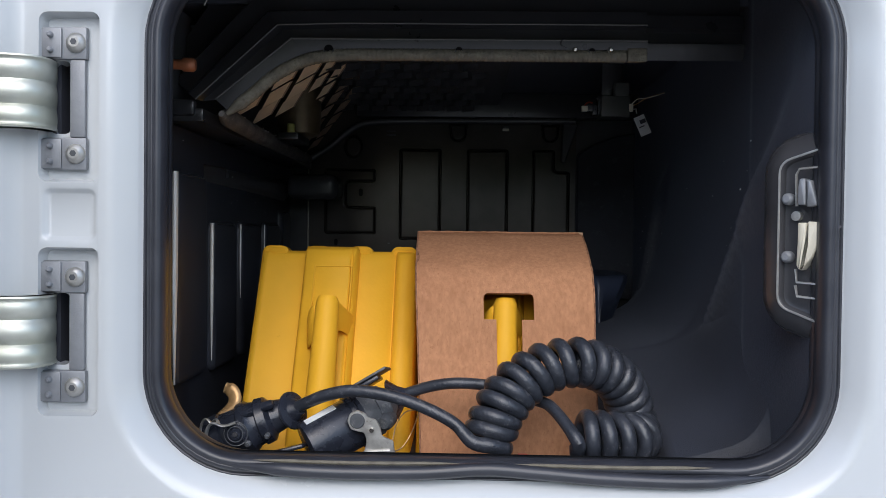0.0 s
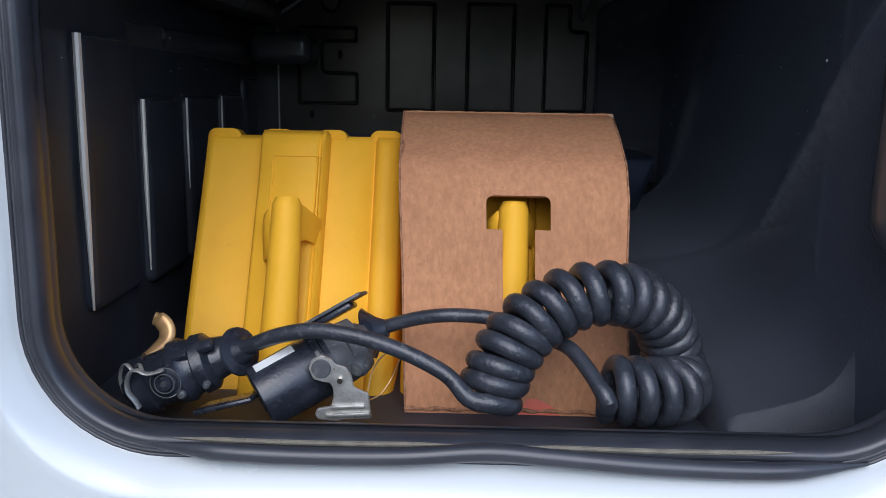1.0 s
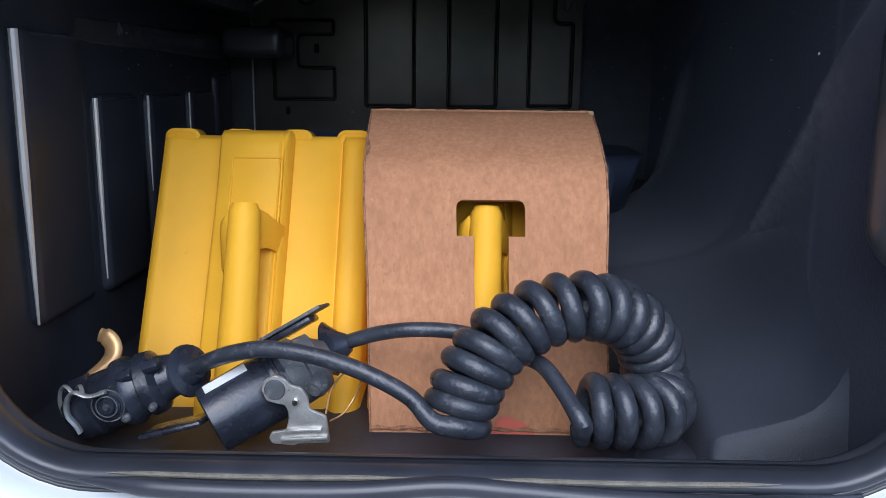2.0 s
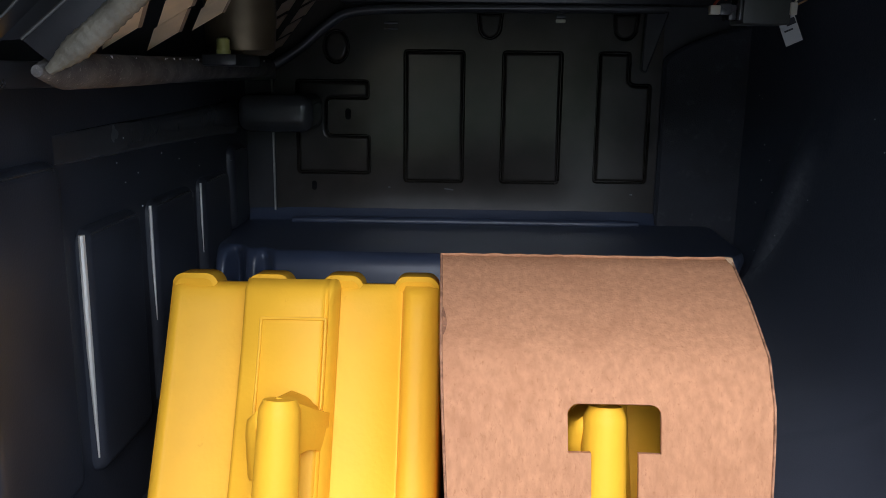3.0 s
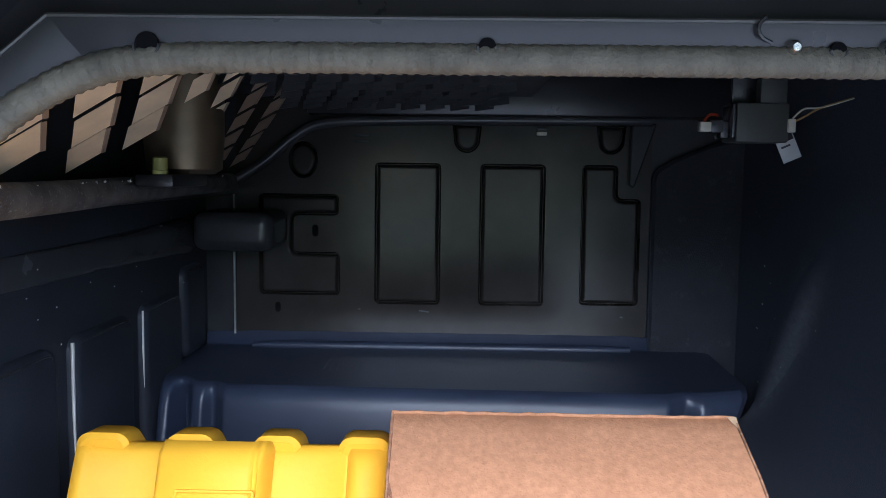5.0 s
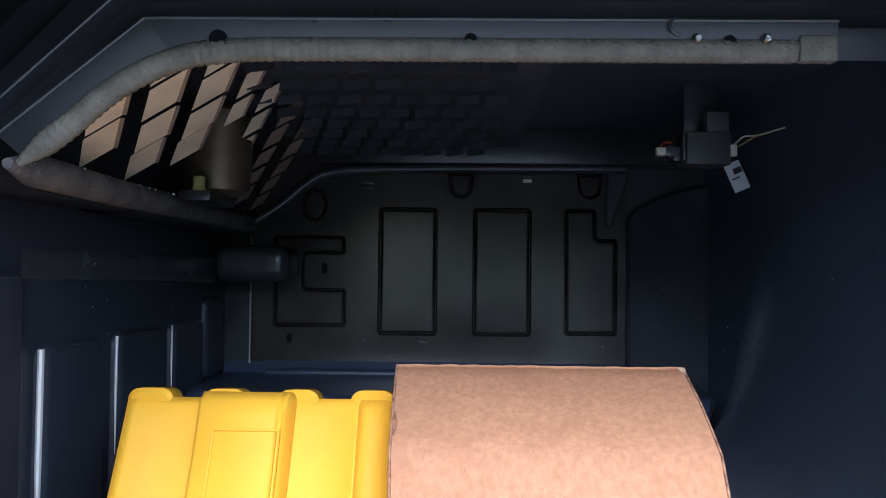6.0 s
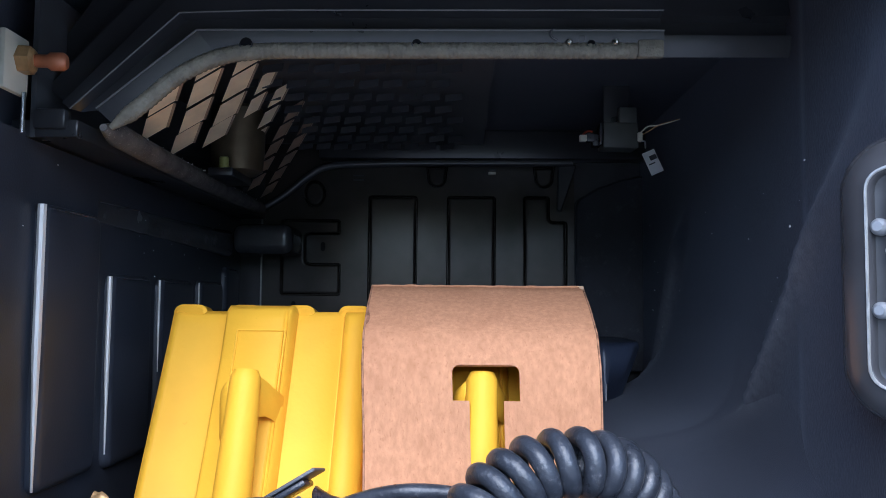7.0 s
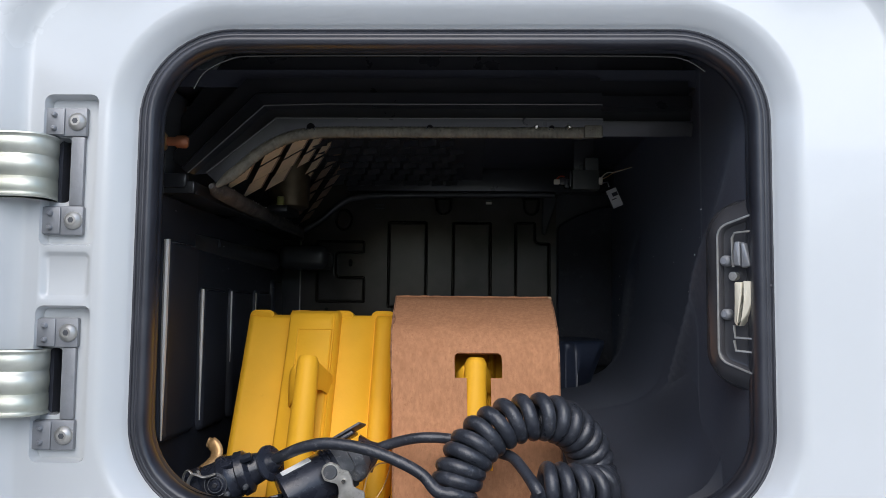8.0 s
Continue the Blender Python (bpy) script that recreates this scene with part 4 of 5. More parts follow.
for pts in (((0.0, 0.0150, 1.3860), (0.0, 0.0142, 1.4120), (0.0, 0.0165, 1.4165), (0.0, 0.040, 1.4180)), ((0.0, 0.0150, 1.3345), (0.0, 0.0160, 1.3235), (0.0, 0.040, 1.3225)), ((0.0, 0.0150, 1.3210), (0.0, 0.0165, 1.3120), (0.0, 0.040, 1.3105))):
    part("spring_clip", sweep(bmesh.new(), [lean(*p) for p in pts], 0.0009, 6, wide=1.4), dull_steel, latch, "bright bent clip")

# ---- copper-tipped fitting in the left corner ----
fit_ob = thing("hose_fitting", (-0.236, 0.845, 1.522), "brass fitting with a copper-red tip on a pale plate", "fitting")
part("plate", obox(bmesh.new(), (-0.241, 0.835, 1.520), (0.006, 0.034, 0.044), None, 0.002), ivory, fit_ob)
part("nut", turned(bmesh.new(), (-0.240, 0.840, 1.524), (-0.228, 0.842, 1.524), ((0, 0.011), (0.8, 0.011), (1, 0.008)), 6), brass, fit_ob)
part("tip", turned(bmesh.new(), (-0.229, 0.842, 1.524), (-0.206, 0.846, 1.524), ((0, 0.005), (0.4, 0.005), (0.5, 0.007), (0.9, 0.007), (1, 0.005)), 14), copper, fit_ob, "copper-red tip")
part("stud", turned(bmesh.new(), (-0.236, 0.842, 1.470), (-0.236, 0.842, 1.500), ((0, 0.0018), (1, 0.0018)), 8), chrome, fit_ob)

# ---- relay box under the roof ----
relay = thing("relay_box", (0.258, 1.15, 1.58), "black relay box with pale connectors and thin wires", "relay box")
bm = bmesh.new()
obox(bm, (0.2665, 1.180, 1.5365), (0.040, 0.03, 0.029), Euler((0, 0, radians(4))).to_matrix(), 0.002)
obox(bm, (0.2765, 1.176, 1.5585), (0.020, 0.012, 0.022), None, 0.0015)
part("case", bm, relay_grey, relay)
bm = bmesh.new()
obox(bm, (0.2445, 1.172, 1.537), (0.0025, 0.024, 0.024), None, 0.0008)
obox(bm, (0.2395, 1.174, 1.531), (0.006, 0.018, 0.012), None, 0.001)
part("side_clip", bm, gloss_black, relay)
part("plug_body", obox(bmesh.new(), (0.2335, 1.170, 1.5335), (0.010, 0.012, 0.009), None, 0.001), gloss_black, relay)
for x, z, w in ((0.2255, 1.5330, 0.0085), (0.2885, 1.5345, 0.0055)):
    part("connector", obox(bmesh.new(), (x, 1.168, z), (w, 0.008, 0.0072 if w > 0.007 else 0.010), None, 0.0008), ivory, relay, "ivory connector")
for dz in (0, 0.003):
    part("wire", sweep(bmesh.new(), even(spline([(0.290, 1.168, 1.537 + dz), (0.298, 1.168, 1.541 + 2 * dz), (0.310, 1.166, 1.548), (0.336, 1.168, 1.556)], 8), 0.003), 0.0008, 6), ivory if dz else brass, relay)
part("wire", sweep(bmesh.new(), even(spline([(0.2255, 1.170, 1.5375), (0.231, 1.174, 1.5425), (0.239, 1.176, 1.542)], 8), 0.003), 0.0012, 6), red_sticker, relay, "short red wire")
part("bracket", obox(bmesh.new(), (0.268, 1.196, 1.580), (0.03, 0.004, 0.06), None, 0.001), frame_black, relay)
TAG = Vector((0.3275, 1.275, 1.5250))
tag_ob = thing("label_tag", TAG, "white plastic label tag with dark print", "tag")
rot = Euler((0, radians(-24), 0)).to_matrix()
part("card", obox(bmesh.new(), TAG, (0.0165, 0.0015, 0.030), rot, 0.0004), paper, tag_ob)
part("print", obox(bmesh.new(), TAG + Vector((0.0000, -0.0015, 0.006)), (0.0085, 0.001, 0.006), rot), ink, tag_ob, "dark printed bar")
part("print", obox(bmesh.new(), TAG + Vector((-0.001, -0.0015, -0.002)), (0.008, 0.001, 0.0016), rot), plug_grey, tag_ob, "grey printed bar")
part("tie", sweep(bmesh.new(), [TAG + Vector((-0.009, 0, 0.018)), TAG + Vector((-0.016, -0.03, 0.020)), Vector((0.289, 1.170, 1.532))], 0.0010, 6), paper, tag_ob)

# ---- wheel chocks ----
def front_y(z):
    """The chock's sloping front at a height, in the world."""
    zs = (FLOOR, 1.20, 1.28, 1.340)
    ys = (0.900, 0.939, 0.984, 1.016)
    return float(np.interp(z, zs, ys))


def wheel_chock():
    c = thing("wheel_chock", (-0.083, 0.95, FLOOR), "bright yellow plastic wheel chock with moulded handle", "wheel chock", "wheel chocks")
    x0, w = -0.178, 0.186
    # cross-section over the width: share and how far the face stands proud
    cols = ((0.0, 0.0), (0.012, 0.006), (0.04, 0.0085), (0.055, 0.0085), (0.065, 0.006), (0.285, 0.006), (0.303, 0.020), (0.318, 0.023), (0.575, 0.023), (0.588, 0.0225), (0.592, 0.0205),
            (0.602, 0.0205), (0.608, 0.0225), (0.622, 0.020), (0.636, 0.006), (0.845, 0.006), (0.853, 0.003), (0.862, 0.003), (0.872, 0.010), (0.90, 0.014), (0.955, 0.012), (0.988, 0.006), (1.0, 0.0))
    zs = [FLOOR, 1.14, 1.17, 1.20, 1.23, 1.26, 1.28, 1.30, 1.315, 1.325, 1.333, 1.3375]
    bm = bmesh.new()
    rows = []
    for z in zs:
        lift = 1.0 if z < 1.335 else 0.6
        rows.append([Vector((x0 + w * s, front_y(z) - p * lift, z + (0.0055 * min(1.0, max(0.0, (z - 1.30) / 0.03)) if 0.30 < s < 0.63 else 0.0))) for s, p in cols])
    # over the top and down the hollow tyre face behind
    for y, z in ((1.020, 1.336), (1.036, 1.315), (1.065, 1.265), (1.11, 1.215), (1.17, 1.175), (1.24, 1.150), (1.245, FLOOR)):
        rows.append([Vector((x0 + w * s, y, z)) for s, p in cols])
    loft(bm, rows, closed=False)
    bm.faces.new([r[0] for r in rows_of(bm, len(cols), len(rows))])
    bm.faces.new([r[-1] for r in rows_of(bm, len(cols), len(rows))])
    part("body", bm, yellow, c, angle=62)
    for s0, s1 in ((0.005, 0.175), (0.285, 0.445), (0.56, 0.715), (0.83, 0.995)):
        bm = bmesh.new()
        sec = rrect(x0 + w * s0, x0 + w * s1, 1.285, 1.3435, 0.0085, 5)
        back = [(u, v) for u, v in sec]
        loft(bm, [[Vector((u, 1.0080 if v > 1.325 else 1.02, v)) for u, v in shrink(sec, 0.003)], [Vector((u, 1.0105 if v > 1.325 else 1.022, v)) for u, v in sec],
                  [Vector((u, 1.031, v - 0.002)) for u, v in sec], [Vector((u, 1.075, v - 0.045)) for u, v in back], [Vector((u, 1.13, v - 0.11)) for u, v in back]], True, True, True)
        part("rib", bm, yellow, c)
    # shallow framed field above the handle
    bm = bmesh.new()
    field = [(-0.109, 1.255), (-0.0665, 1.255), (-0.0665, 1.321), (-0.109, 1.321)]
    for i in range(4):
        a, b = Vector(field[i]), Vector(field[(i + 1) % 4])
        pts = [a.lerp(b, k / 6) for k in range(7)]
        sweep(bm, [Vector((p.x, front_y(p.y - 0.0055 * min(1.0, max(0.0, (p.y - 1.304) / 0.03))) - 0.0232, p.y)) for p in pts], 0.0011, 6)
    part("raised_frame", bm, yellow, c)
    # handle bar standing clear of the face on two bridges
    bm = bmesh.new()
    bar = even(spline([(-0.0840, 0.918, 1.2905), (-0.0850, 0.908, 1.25), (-0.0868, 0.896, 1.20), (-0.0885, 0.885, 1.155), (-0.0890, 0.882, 1.142)], 8), 0.006)
    sweep(bm, bar, lambda s: (0.0124 + 0.0044 * s) * min(1.0, 0.80 + 9 * s, 0.8 + 9 * (1 - s)), 16)
    part("handle", bm, yellow, c)
    bm = bmesh.new()
    web = ((-0.1090, 0.932, 1.230, 1.266), (-0.106, 0.922, 1.234, 1.273), (-0.102, 0.916, 1.238, 1.278), (-0.098, 0.914, 1.241, 1.282), (-0.086, 0.917, 1.248, 1.2900), (-0.076, 0.920, 1.252, 1.2860), (-0.071, 0.928, 1.252, 1.2800), (-0.067, 0.937, 1.248, 1.2740), (-0.0638, 0.946, 1.240, 1.2690), (-0.0615, 0.956, 1.230, 1.2640))
    loft(bm, [[Vector((x, y + 0.003, z1 + 0.001)), Vector((x, y, z1 - 0.002)), Vector((x, y - 0.001, z1 - 0.006)), Vector((x, y, z0 + 0.004)), Vector((x, y + 0.003, z0)), Vector((x, 0.985, z0 + 0.001)), Vector((x, 0.985, z1 - 0.018))] for x, y, z0, z1 in web], True, True, True)
    part("upper_bridge", bm, yellow, c)
    part("lower_bridge", block(bmesh.new(), (-0.094, 0.885, 1.136), (-0.072, 0.925, 1.158), 0.004), yellow, c)
    return c


def rows_of(bm, k, n):
    bm.verts.ensure_lookup_table()
    return [[bm.verts[i * k], bm.verts[i * k + k - 1]] for i in range(n)]


chock = wheel_chock()
packed = copy_thing(chock, pose(0.1085, 0.95, FLOOR))
tagged(packed, "yellow plastic wheel chock packed in a cardboard sleeve")

# ---- cardboard sleeve round the second chock ----
box_ob = thing("cardboard_box", (0.108, 0.93, FLOOR), "worn brown cardboard sleeve with a handle cut-out", "box")
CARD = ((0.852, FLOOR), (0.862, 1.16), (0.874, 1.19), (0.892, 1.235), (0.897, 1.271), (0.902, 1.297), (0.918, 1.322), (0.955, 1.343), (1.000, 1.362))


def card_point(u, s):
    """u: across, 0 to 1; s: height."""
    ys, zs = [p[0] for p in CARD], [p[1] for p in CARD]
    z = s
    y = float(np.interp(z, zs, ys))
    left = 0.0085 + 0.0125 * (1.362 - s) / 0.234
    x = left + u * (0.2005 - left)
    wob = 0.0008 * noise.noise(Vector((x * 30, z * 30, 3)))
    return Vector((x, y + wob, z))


us = [0.0, 0.08, 0.16, 0.24, 0.31, 0.378, 0.448, 0.52, 0.592, 0.660, 0.70, 0.78, 0.86, 0.93, 1.0]
ss = [FLOOR, 1.145, 1.16, 1.175, 1.19, 1.205, 1.22, 1.235, 1.25, 1.2705, 1.284, 1.298, 1.306, 1.314, 1.322, 1.330, 1.337, 1.344, 1.351, 1.357, 1.362]
bm = bmesh.new()
front, inner = {}, {}
for i, u in enumerate(us):
    for j, s in enumerate(ss):
        p = card_point(u, s)
        q = card_point(u, s + 0.002) - card_point(u, s - 0.002) if FLOOR < s < 1.36 else Vector((0, 0.3, 1))
        nrm = Vector((0, q.z, -q.y)).normalized()
        front[i, j] = bm.verts.new(p)
        inner[i, j] = bm.verts.new(p + nrm * 0.0035)


def cut(i, j):
    wide = 5 <= i < 9 and 9 <= j < 11
    slim = 6 <= i < 8 and 3 <= j < 11
    return wide or slim


for i in range(len(us) - 1):
    for j in range(len(ss) - 1):
        if cut(i, j):
            continue
        bm.faces.new((front[i, j], front[i + 1, j], front[i + 1, j + 1], front[i, j + 1]))
        bm.faces.new((inner[i, j], inner[i, j + 1], inner[i + 1, j + 1], inner[i + 1, j]))
        for (a, b), (di, dj) in ((((i, j), (i + 1, j)), (0, -1)), (((i, j + 1), (i + 1, j + 1)), (0, 1)), (((i, j), (i, j + 1)), (-1, 0)), (((i + 1, j), (i + 1, j + 1)), (1, 0))):
            ni, nj = i + di, j + dj
            if not (0 <= ni < len(us) - 1 and 0 <= nj < len(ss) - 1) or cut(ni, nj):
                bm.faces.new((front[a], front[b], inner[b], inner[a]))
# rounded upper corners of the cut-out
for u, way in ((us[5], 1), (us[9], -1)):
    for back in (0.0, 0.0034):
        fan = [card_point(u, ss[11])] + [card_point(u + way * 0.032 * (1 - math.cos(a)), ss[11] - 0.0062 * (1 - math.sin(a))) for a in [radians(90 * k / 4) for k in range(5)]]
        fan = [fan[0] - Vector((0, 0.0001 - back, 0))] + [p - Vector((0, 0.0001 - back, 0)) for p in fan[1:]]
        for a, b in zip(fan[1:], fan[2:]):
            bm.faces.new([bm.verts.new(p) for p in (fan[0], a, b)])
part("front_face", bm, card, box_ob, angle=50)
bm = bmesh.new()
loft(bm, [[Vector((x, y, z)) for x in (0.1955 + a, 0.2008)] for y, z, a in ((0.990, 1.3585, 0.0045), (0.995, 1.3608, 0.002), (0.9985, 1.3632, 0.0))], closed=False)
part("torn_corner", bm, card_edge, box_ob, "pale torn paper corner")
# side walls and the slope behind
for x0, x1, sk in ((0.0080, 0.0115, 0.0125), (0.1975, 0.2010, 0.0)):
    bm = bmesh.new()
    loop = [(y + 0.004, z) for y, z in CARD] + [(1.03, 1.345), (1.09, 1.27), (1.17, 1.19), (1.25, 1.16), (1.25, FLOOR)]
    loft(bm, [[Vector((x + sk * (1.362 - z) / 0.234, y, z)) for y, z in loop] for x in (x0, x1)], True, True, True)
    part("side_face", bm, card, box_ob, angle=30)
bm = bmesh.new()
slope = ((1.001, 1.3615), (1.03, 1.347), (1.09, 1.275), (1.17, 1.195), (1.25, 1.165))
loft(bm, [[Vector((x, y, z)) for y, z in slope] for x in (0.0090, 0.2000)], closed=False)
loft(bm, [[Vector((x, y, z - 0.0035)) for y, z in slope] for x in (0.0090, 0.2000)], closed=False)
part("rear_face", bm, card, box_ob)
# worn darker edges
for u in (0.0, 1.0):
    line = [card_point(u, z) + Vector((0.0003 if u == 0.0 else -0.0003, -0.0002, 0)) for z in ss]
    part("worn_edge", sweep(bmesh.new(), line, 0.0009, 6), worn_card, box_ob, "rubbed dark cardboard edge")
line = [card_point(k / 30, 1.1312 + 0.0006 * math.sin(k * 1.7)) + Vector((0, -0.0004, 0)) for k in range(31)]
part("worn_edge", sweep(bmesh.new(), line, lambda s: 0.0016 + 0.0006 * math.sin(s * 60), 8), worn_card, box_ob, "rubbed dark cardboard edge")
# rough torn edge along the top
bm = bmesh.new()
rng = random.Random(4)
pts = [Vector((0.0085 + 0.192 * k / 40, 0.9995 + rng.uniform(-0.0003, 0.0003), 1.3622 + rng.uniform(-0.0003, 0.0004))) for k in range(41)]
sweep(bm, pts, lambda s: 0.0010, 6)
part("torn_edge", bm, card, box_ob, smooth=False)
# dark handling smudge at the rubbed edge
bm = bmesh.new()
loft(bm, [[card_point(a, z) - Vector((0, 0.0004, 0)) for a in (0.002, 0.007, w)] for z, w in ((1.3285, 0.009), (1.3310, 0.017), (1.3340, 0.021), (1.3370, 0.016), (1.3400, 0.009))], closed=False)
part("smudge", bm, smudge_brown, box_ob, "dark smudge")
bm = bmesh.new()
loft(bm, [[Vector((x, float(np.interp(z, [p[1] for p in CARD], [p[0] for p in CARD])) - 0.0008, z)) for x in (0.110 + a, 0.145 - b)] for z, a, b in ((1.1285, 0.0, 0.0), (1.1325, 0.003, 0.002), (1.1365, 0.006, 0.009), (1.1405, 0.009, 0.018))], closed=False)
part("sticker", bm, red_sticker, box_ob, "orange-red sticker")

# ---- coiled cable with two plugs ----
cable = thing("coiled_cable", (0.10, 0.80, FLOOR), "black coiled trailer cable with two plugs", "cable")
axis = even(spline([(0.0805, 0.780, 1.157), (0.0845, 0.782, 1.168), (0.089, 0.785, 1.180), (0.093, 0.787, 1.192), (0.100, 0.790, 1.204), (0.110, 0.795, 1.217), (0.124, 0.800, 1.227), (0.140, 0.805, 1.235), (0.156, 0.808, 1.239), (0.171, 0.810, 1.240),
                    (0.186, 0.815, 1.237), (0.201, 0.821, 1.230), (0.213, 0.828, 1.219), (0.221, 0.834, 1.206), (0.226, 0.839, 1.191), (0.229, 0.837, 1.176), (0.229, 0.822, 1.169), (0.223, 0.805, 1.169), (0.209, 0.793, 1.172), (0.193, 0.788, 1.174), (0.176, 0.787, 1.175), (0.160, 0.788, 1.176), (0.150, 0.789, 1.177)], 24), 0.0005)
RAD, PITCH, WIRE = 0.0176, 0.0143, 0.0071


def helix(axis, rad, pitch, start):
    pts, normal, turn = [], None, start
    for i in range(len(axis)):
        d = (axis[min(i + 3, len(axis) - 1)] - axis[max(i - 3, 0)]).normalized()
        if normal is None:
            normal = basis(d)[1]
        normal = (normal - d * normal.dot(d)).normalized()
        b = d.cross(normal)
        wob = 1 + 0.05 * math.sin(i * 0.013)
        pts.append(axis[i] + rad * wob * (math.cos(turn) * normal + math.sin(turn) * b))
        turn += 2 * math.pi * 0.0005 / pitch * (1 + 0.12 * math.sin(i * 0.021))
    return pts


def best(way, sample, where):
    """The share of a turn at which the coil runs most nearly along a way, near a side."""
    return max(sample, key=lambda k: (where[k + 3] - where[k]).normalized().dot(way) if k + 3 < len(where) else -9)


coil = helix(axis, RAD, PITCH, 2.6)
first = best(Vector((0.85, -0.1, -0.5)).normalized(), range(0, 30), coil)
last = max(range(len(coil) - 40, len(coil) - 4), key=lambda k: (coil[k + 3] - coil[k]).normalized().dot(Vector((-0.35, 0.2, 0.92)).normalized()) - 12 * coil[k].y)
coil = coil[first:last]
part("coil", sweep(bmesh.new(), coil, WIRE, 12), cable_rubber, cable)
lead = even(spline([(-0.098, 0.806, 1.192), (-0.085, 0.800, 1.199), (-0.063, 0.791, 1.209), (-0.038, 0.786, 1.214), (-0.005, 0.781, 1.211), (0.027, 0.776, 1.202), (0.055, 0.770, 1.189), tuple(coil[0] + (coil[0] - coil[3]).normalized() * 0.010), tuple(coil[2])], 10), 0.004)
part("lead", sweep(bmesh.new(), lead, lambda s: 0.0058 + 0.0013 * max(0.0, (s - 0.86) / 0.14), 12), cable_rubber, cable)
lead = even(spline([(0.000, 0.848, 1.198), (0.027, 0.842, 1.208), (0.053, 0.836, 1.2135), (0.083, 0.838, 1.212), (0.112, 0.836, 1.206), (0.132, 0.812, 1.203), (0.146, 0.796, 1.199), tuple(coil[-1] + (coil[-1] - coil[-4]).normalized() * 0.010), tuple(coil[-2])], 10), 0.004)
part("lead", sweep(bmesh.new(), lead, lambda s: 0.0056 + 0.0015 * max(0.0, (s - 0.86) / 0.14), 12), cable_rubber, cable)

# first plug: ribbed body with a sprung metal bail
plug = part("plug", turned(bmesh.new(), (-0.181, 0.810, 1.158), (-0.106, 0.816, 1.187),
            ((0, 0.018), (0.02, 0.0215), (0.22, 0.0225), (0.24, 0.0205), (0.44, 0.0208), (0.46, 0.0238), (0.55, 0.0245), (0.59, 0.0218), (0.66, 0.0205), (0.68, 0.0228), (0.78, 0.0218), (0.83, 0.0165), (1.0, 0.0135)), 28), plug_black, cable, "scuffed black plug")
part("collar", turned(bmesh.new(), (-0.110, 0.815, 1.185), (-0.090, 0.804, 1.194), ((0, 0.0115), (0.35, 0.012), (0.42, 0.0165), (0.52, 0.0185), (0.60, 0.018), (0.66, 0.011), (1, 0.0065)), 24), plug_black, plug)
c0 = Vector((-0.1475, 0.788, 1.172))
part("hub", turned(bmesh.new(), c0 + Vector((0, 0.008, 0)), c0 - Vector((0, 0.004, 0)), ((0, 0.0105), (0.62, 0.0105), (0.66, 0.0085), (0.8, 0.0085), (0.82, 0.0055), (1, 0.005)), 20), plug_black, plug)
for r, dy in ((0.0112, -0.0008), (0.0072, -0.0030)):
    ring = [c0 + Vector((r * math.cos(2 * math.pi * k / 24), dy, r * math.sin(2 * math.pi * k / 24))) for k in range(25)]
    part("hub_ring", sweep(bmesh.new(), ring, 0.0005, 6), plug_grey, plug, "worn grey hub ring")
part("pin", turned(bmesh.new(), c0 - Vector((0, 0.003, 0)), c0 - Vector((0, 0.0052, 0)), ((0, 0.0030), (1, 0.0022)), 10), gloss_black, plug)
pts = even(spline([c0 + Vector(p) for p in ((0.0000, -0.003, 0.0108), (-0.0055, -0.004, 0.0088), (-0.0120, -0.005, 0.0080), (-0.0190, -0.005, 0.0105), (-0.0240, -0.004, 0.0080), (-0.0270, -0.003, 0.0005), (-0.0262, -0.003, -0.0070), (-0.0225, -0.002, -0.0130), (-0.0195, -0.001, -0.0195))], 8), 0.002)
part("bail", sweep(bmesh.new(), pts, 0.0014, 8, wide=2.0), dull_steel, plug, "worn steel bail strap")
pts = even(spline([c0 + Vector(p) for p in ((-0.0215, -0.003, 0.0085), (-0.0275, -0.001, 0.0135), (-0.0325, 0.002, 0.0090), (-0.0345, 0.004, -0.0010), (-0.0320, 0.005, -0.0120))], 8), 0.002)
part("bail", sweep(bmesh.new(), pts, 0.0010, 8, wide=1.6), dull_steel, plug, "worn steel wire bail")
pts = even(spline([c0 + Vector(p) for p in ((-0.0150, -0.004, 0.0095), (-0.0200, 0.004, 0.0120), (-0.0265, 0.012, 0.0065))], 8), 0.002)
part("bail", sweep(bmesh.new(), pts, 0.0010, 8, wide=1.6), dull_steel, plug, "worn steel wire bail")
bm = bmesh.new()
pts = even(spline([(-0.177, 0.800, 1.177), (-0.174, 0.812, 1.181), (-0.1665, 0.824, 1.186), (-0.1620, 0.832, 1.191), (-0.1620, 0.836, 1.197), (-0.1660, 0.838, 1.2025), (-0.1735, 0.839, 1.2055)], 8), 0.0015)
sweep(bm, pts, lambda s: 0.0011 + 0.0028 * max(0.0, min(1, s * 1.8 - 0.25)) * (1.0 if s < 0.93 else 0.7), 12, wide=1.8)
part("lever", bm, brass, plug, "yellowed metal thumb lever")
part("cap_flap", obox(bmesh.new(), (-0.104, 0.795, 1.1555), (0.044, 0.034, 0.004), Euler((radians(-10), radians(-15), 0)).to_matrix(), 0.0018), plug_black, plug, "flat hinged cap flap")
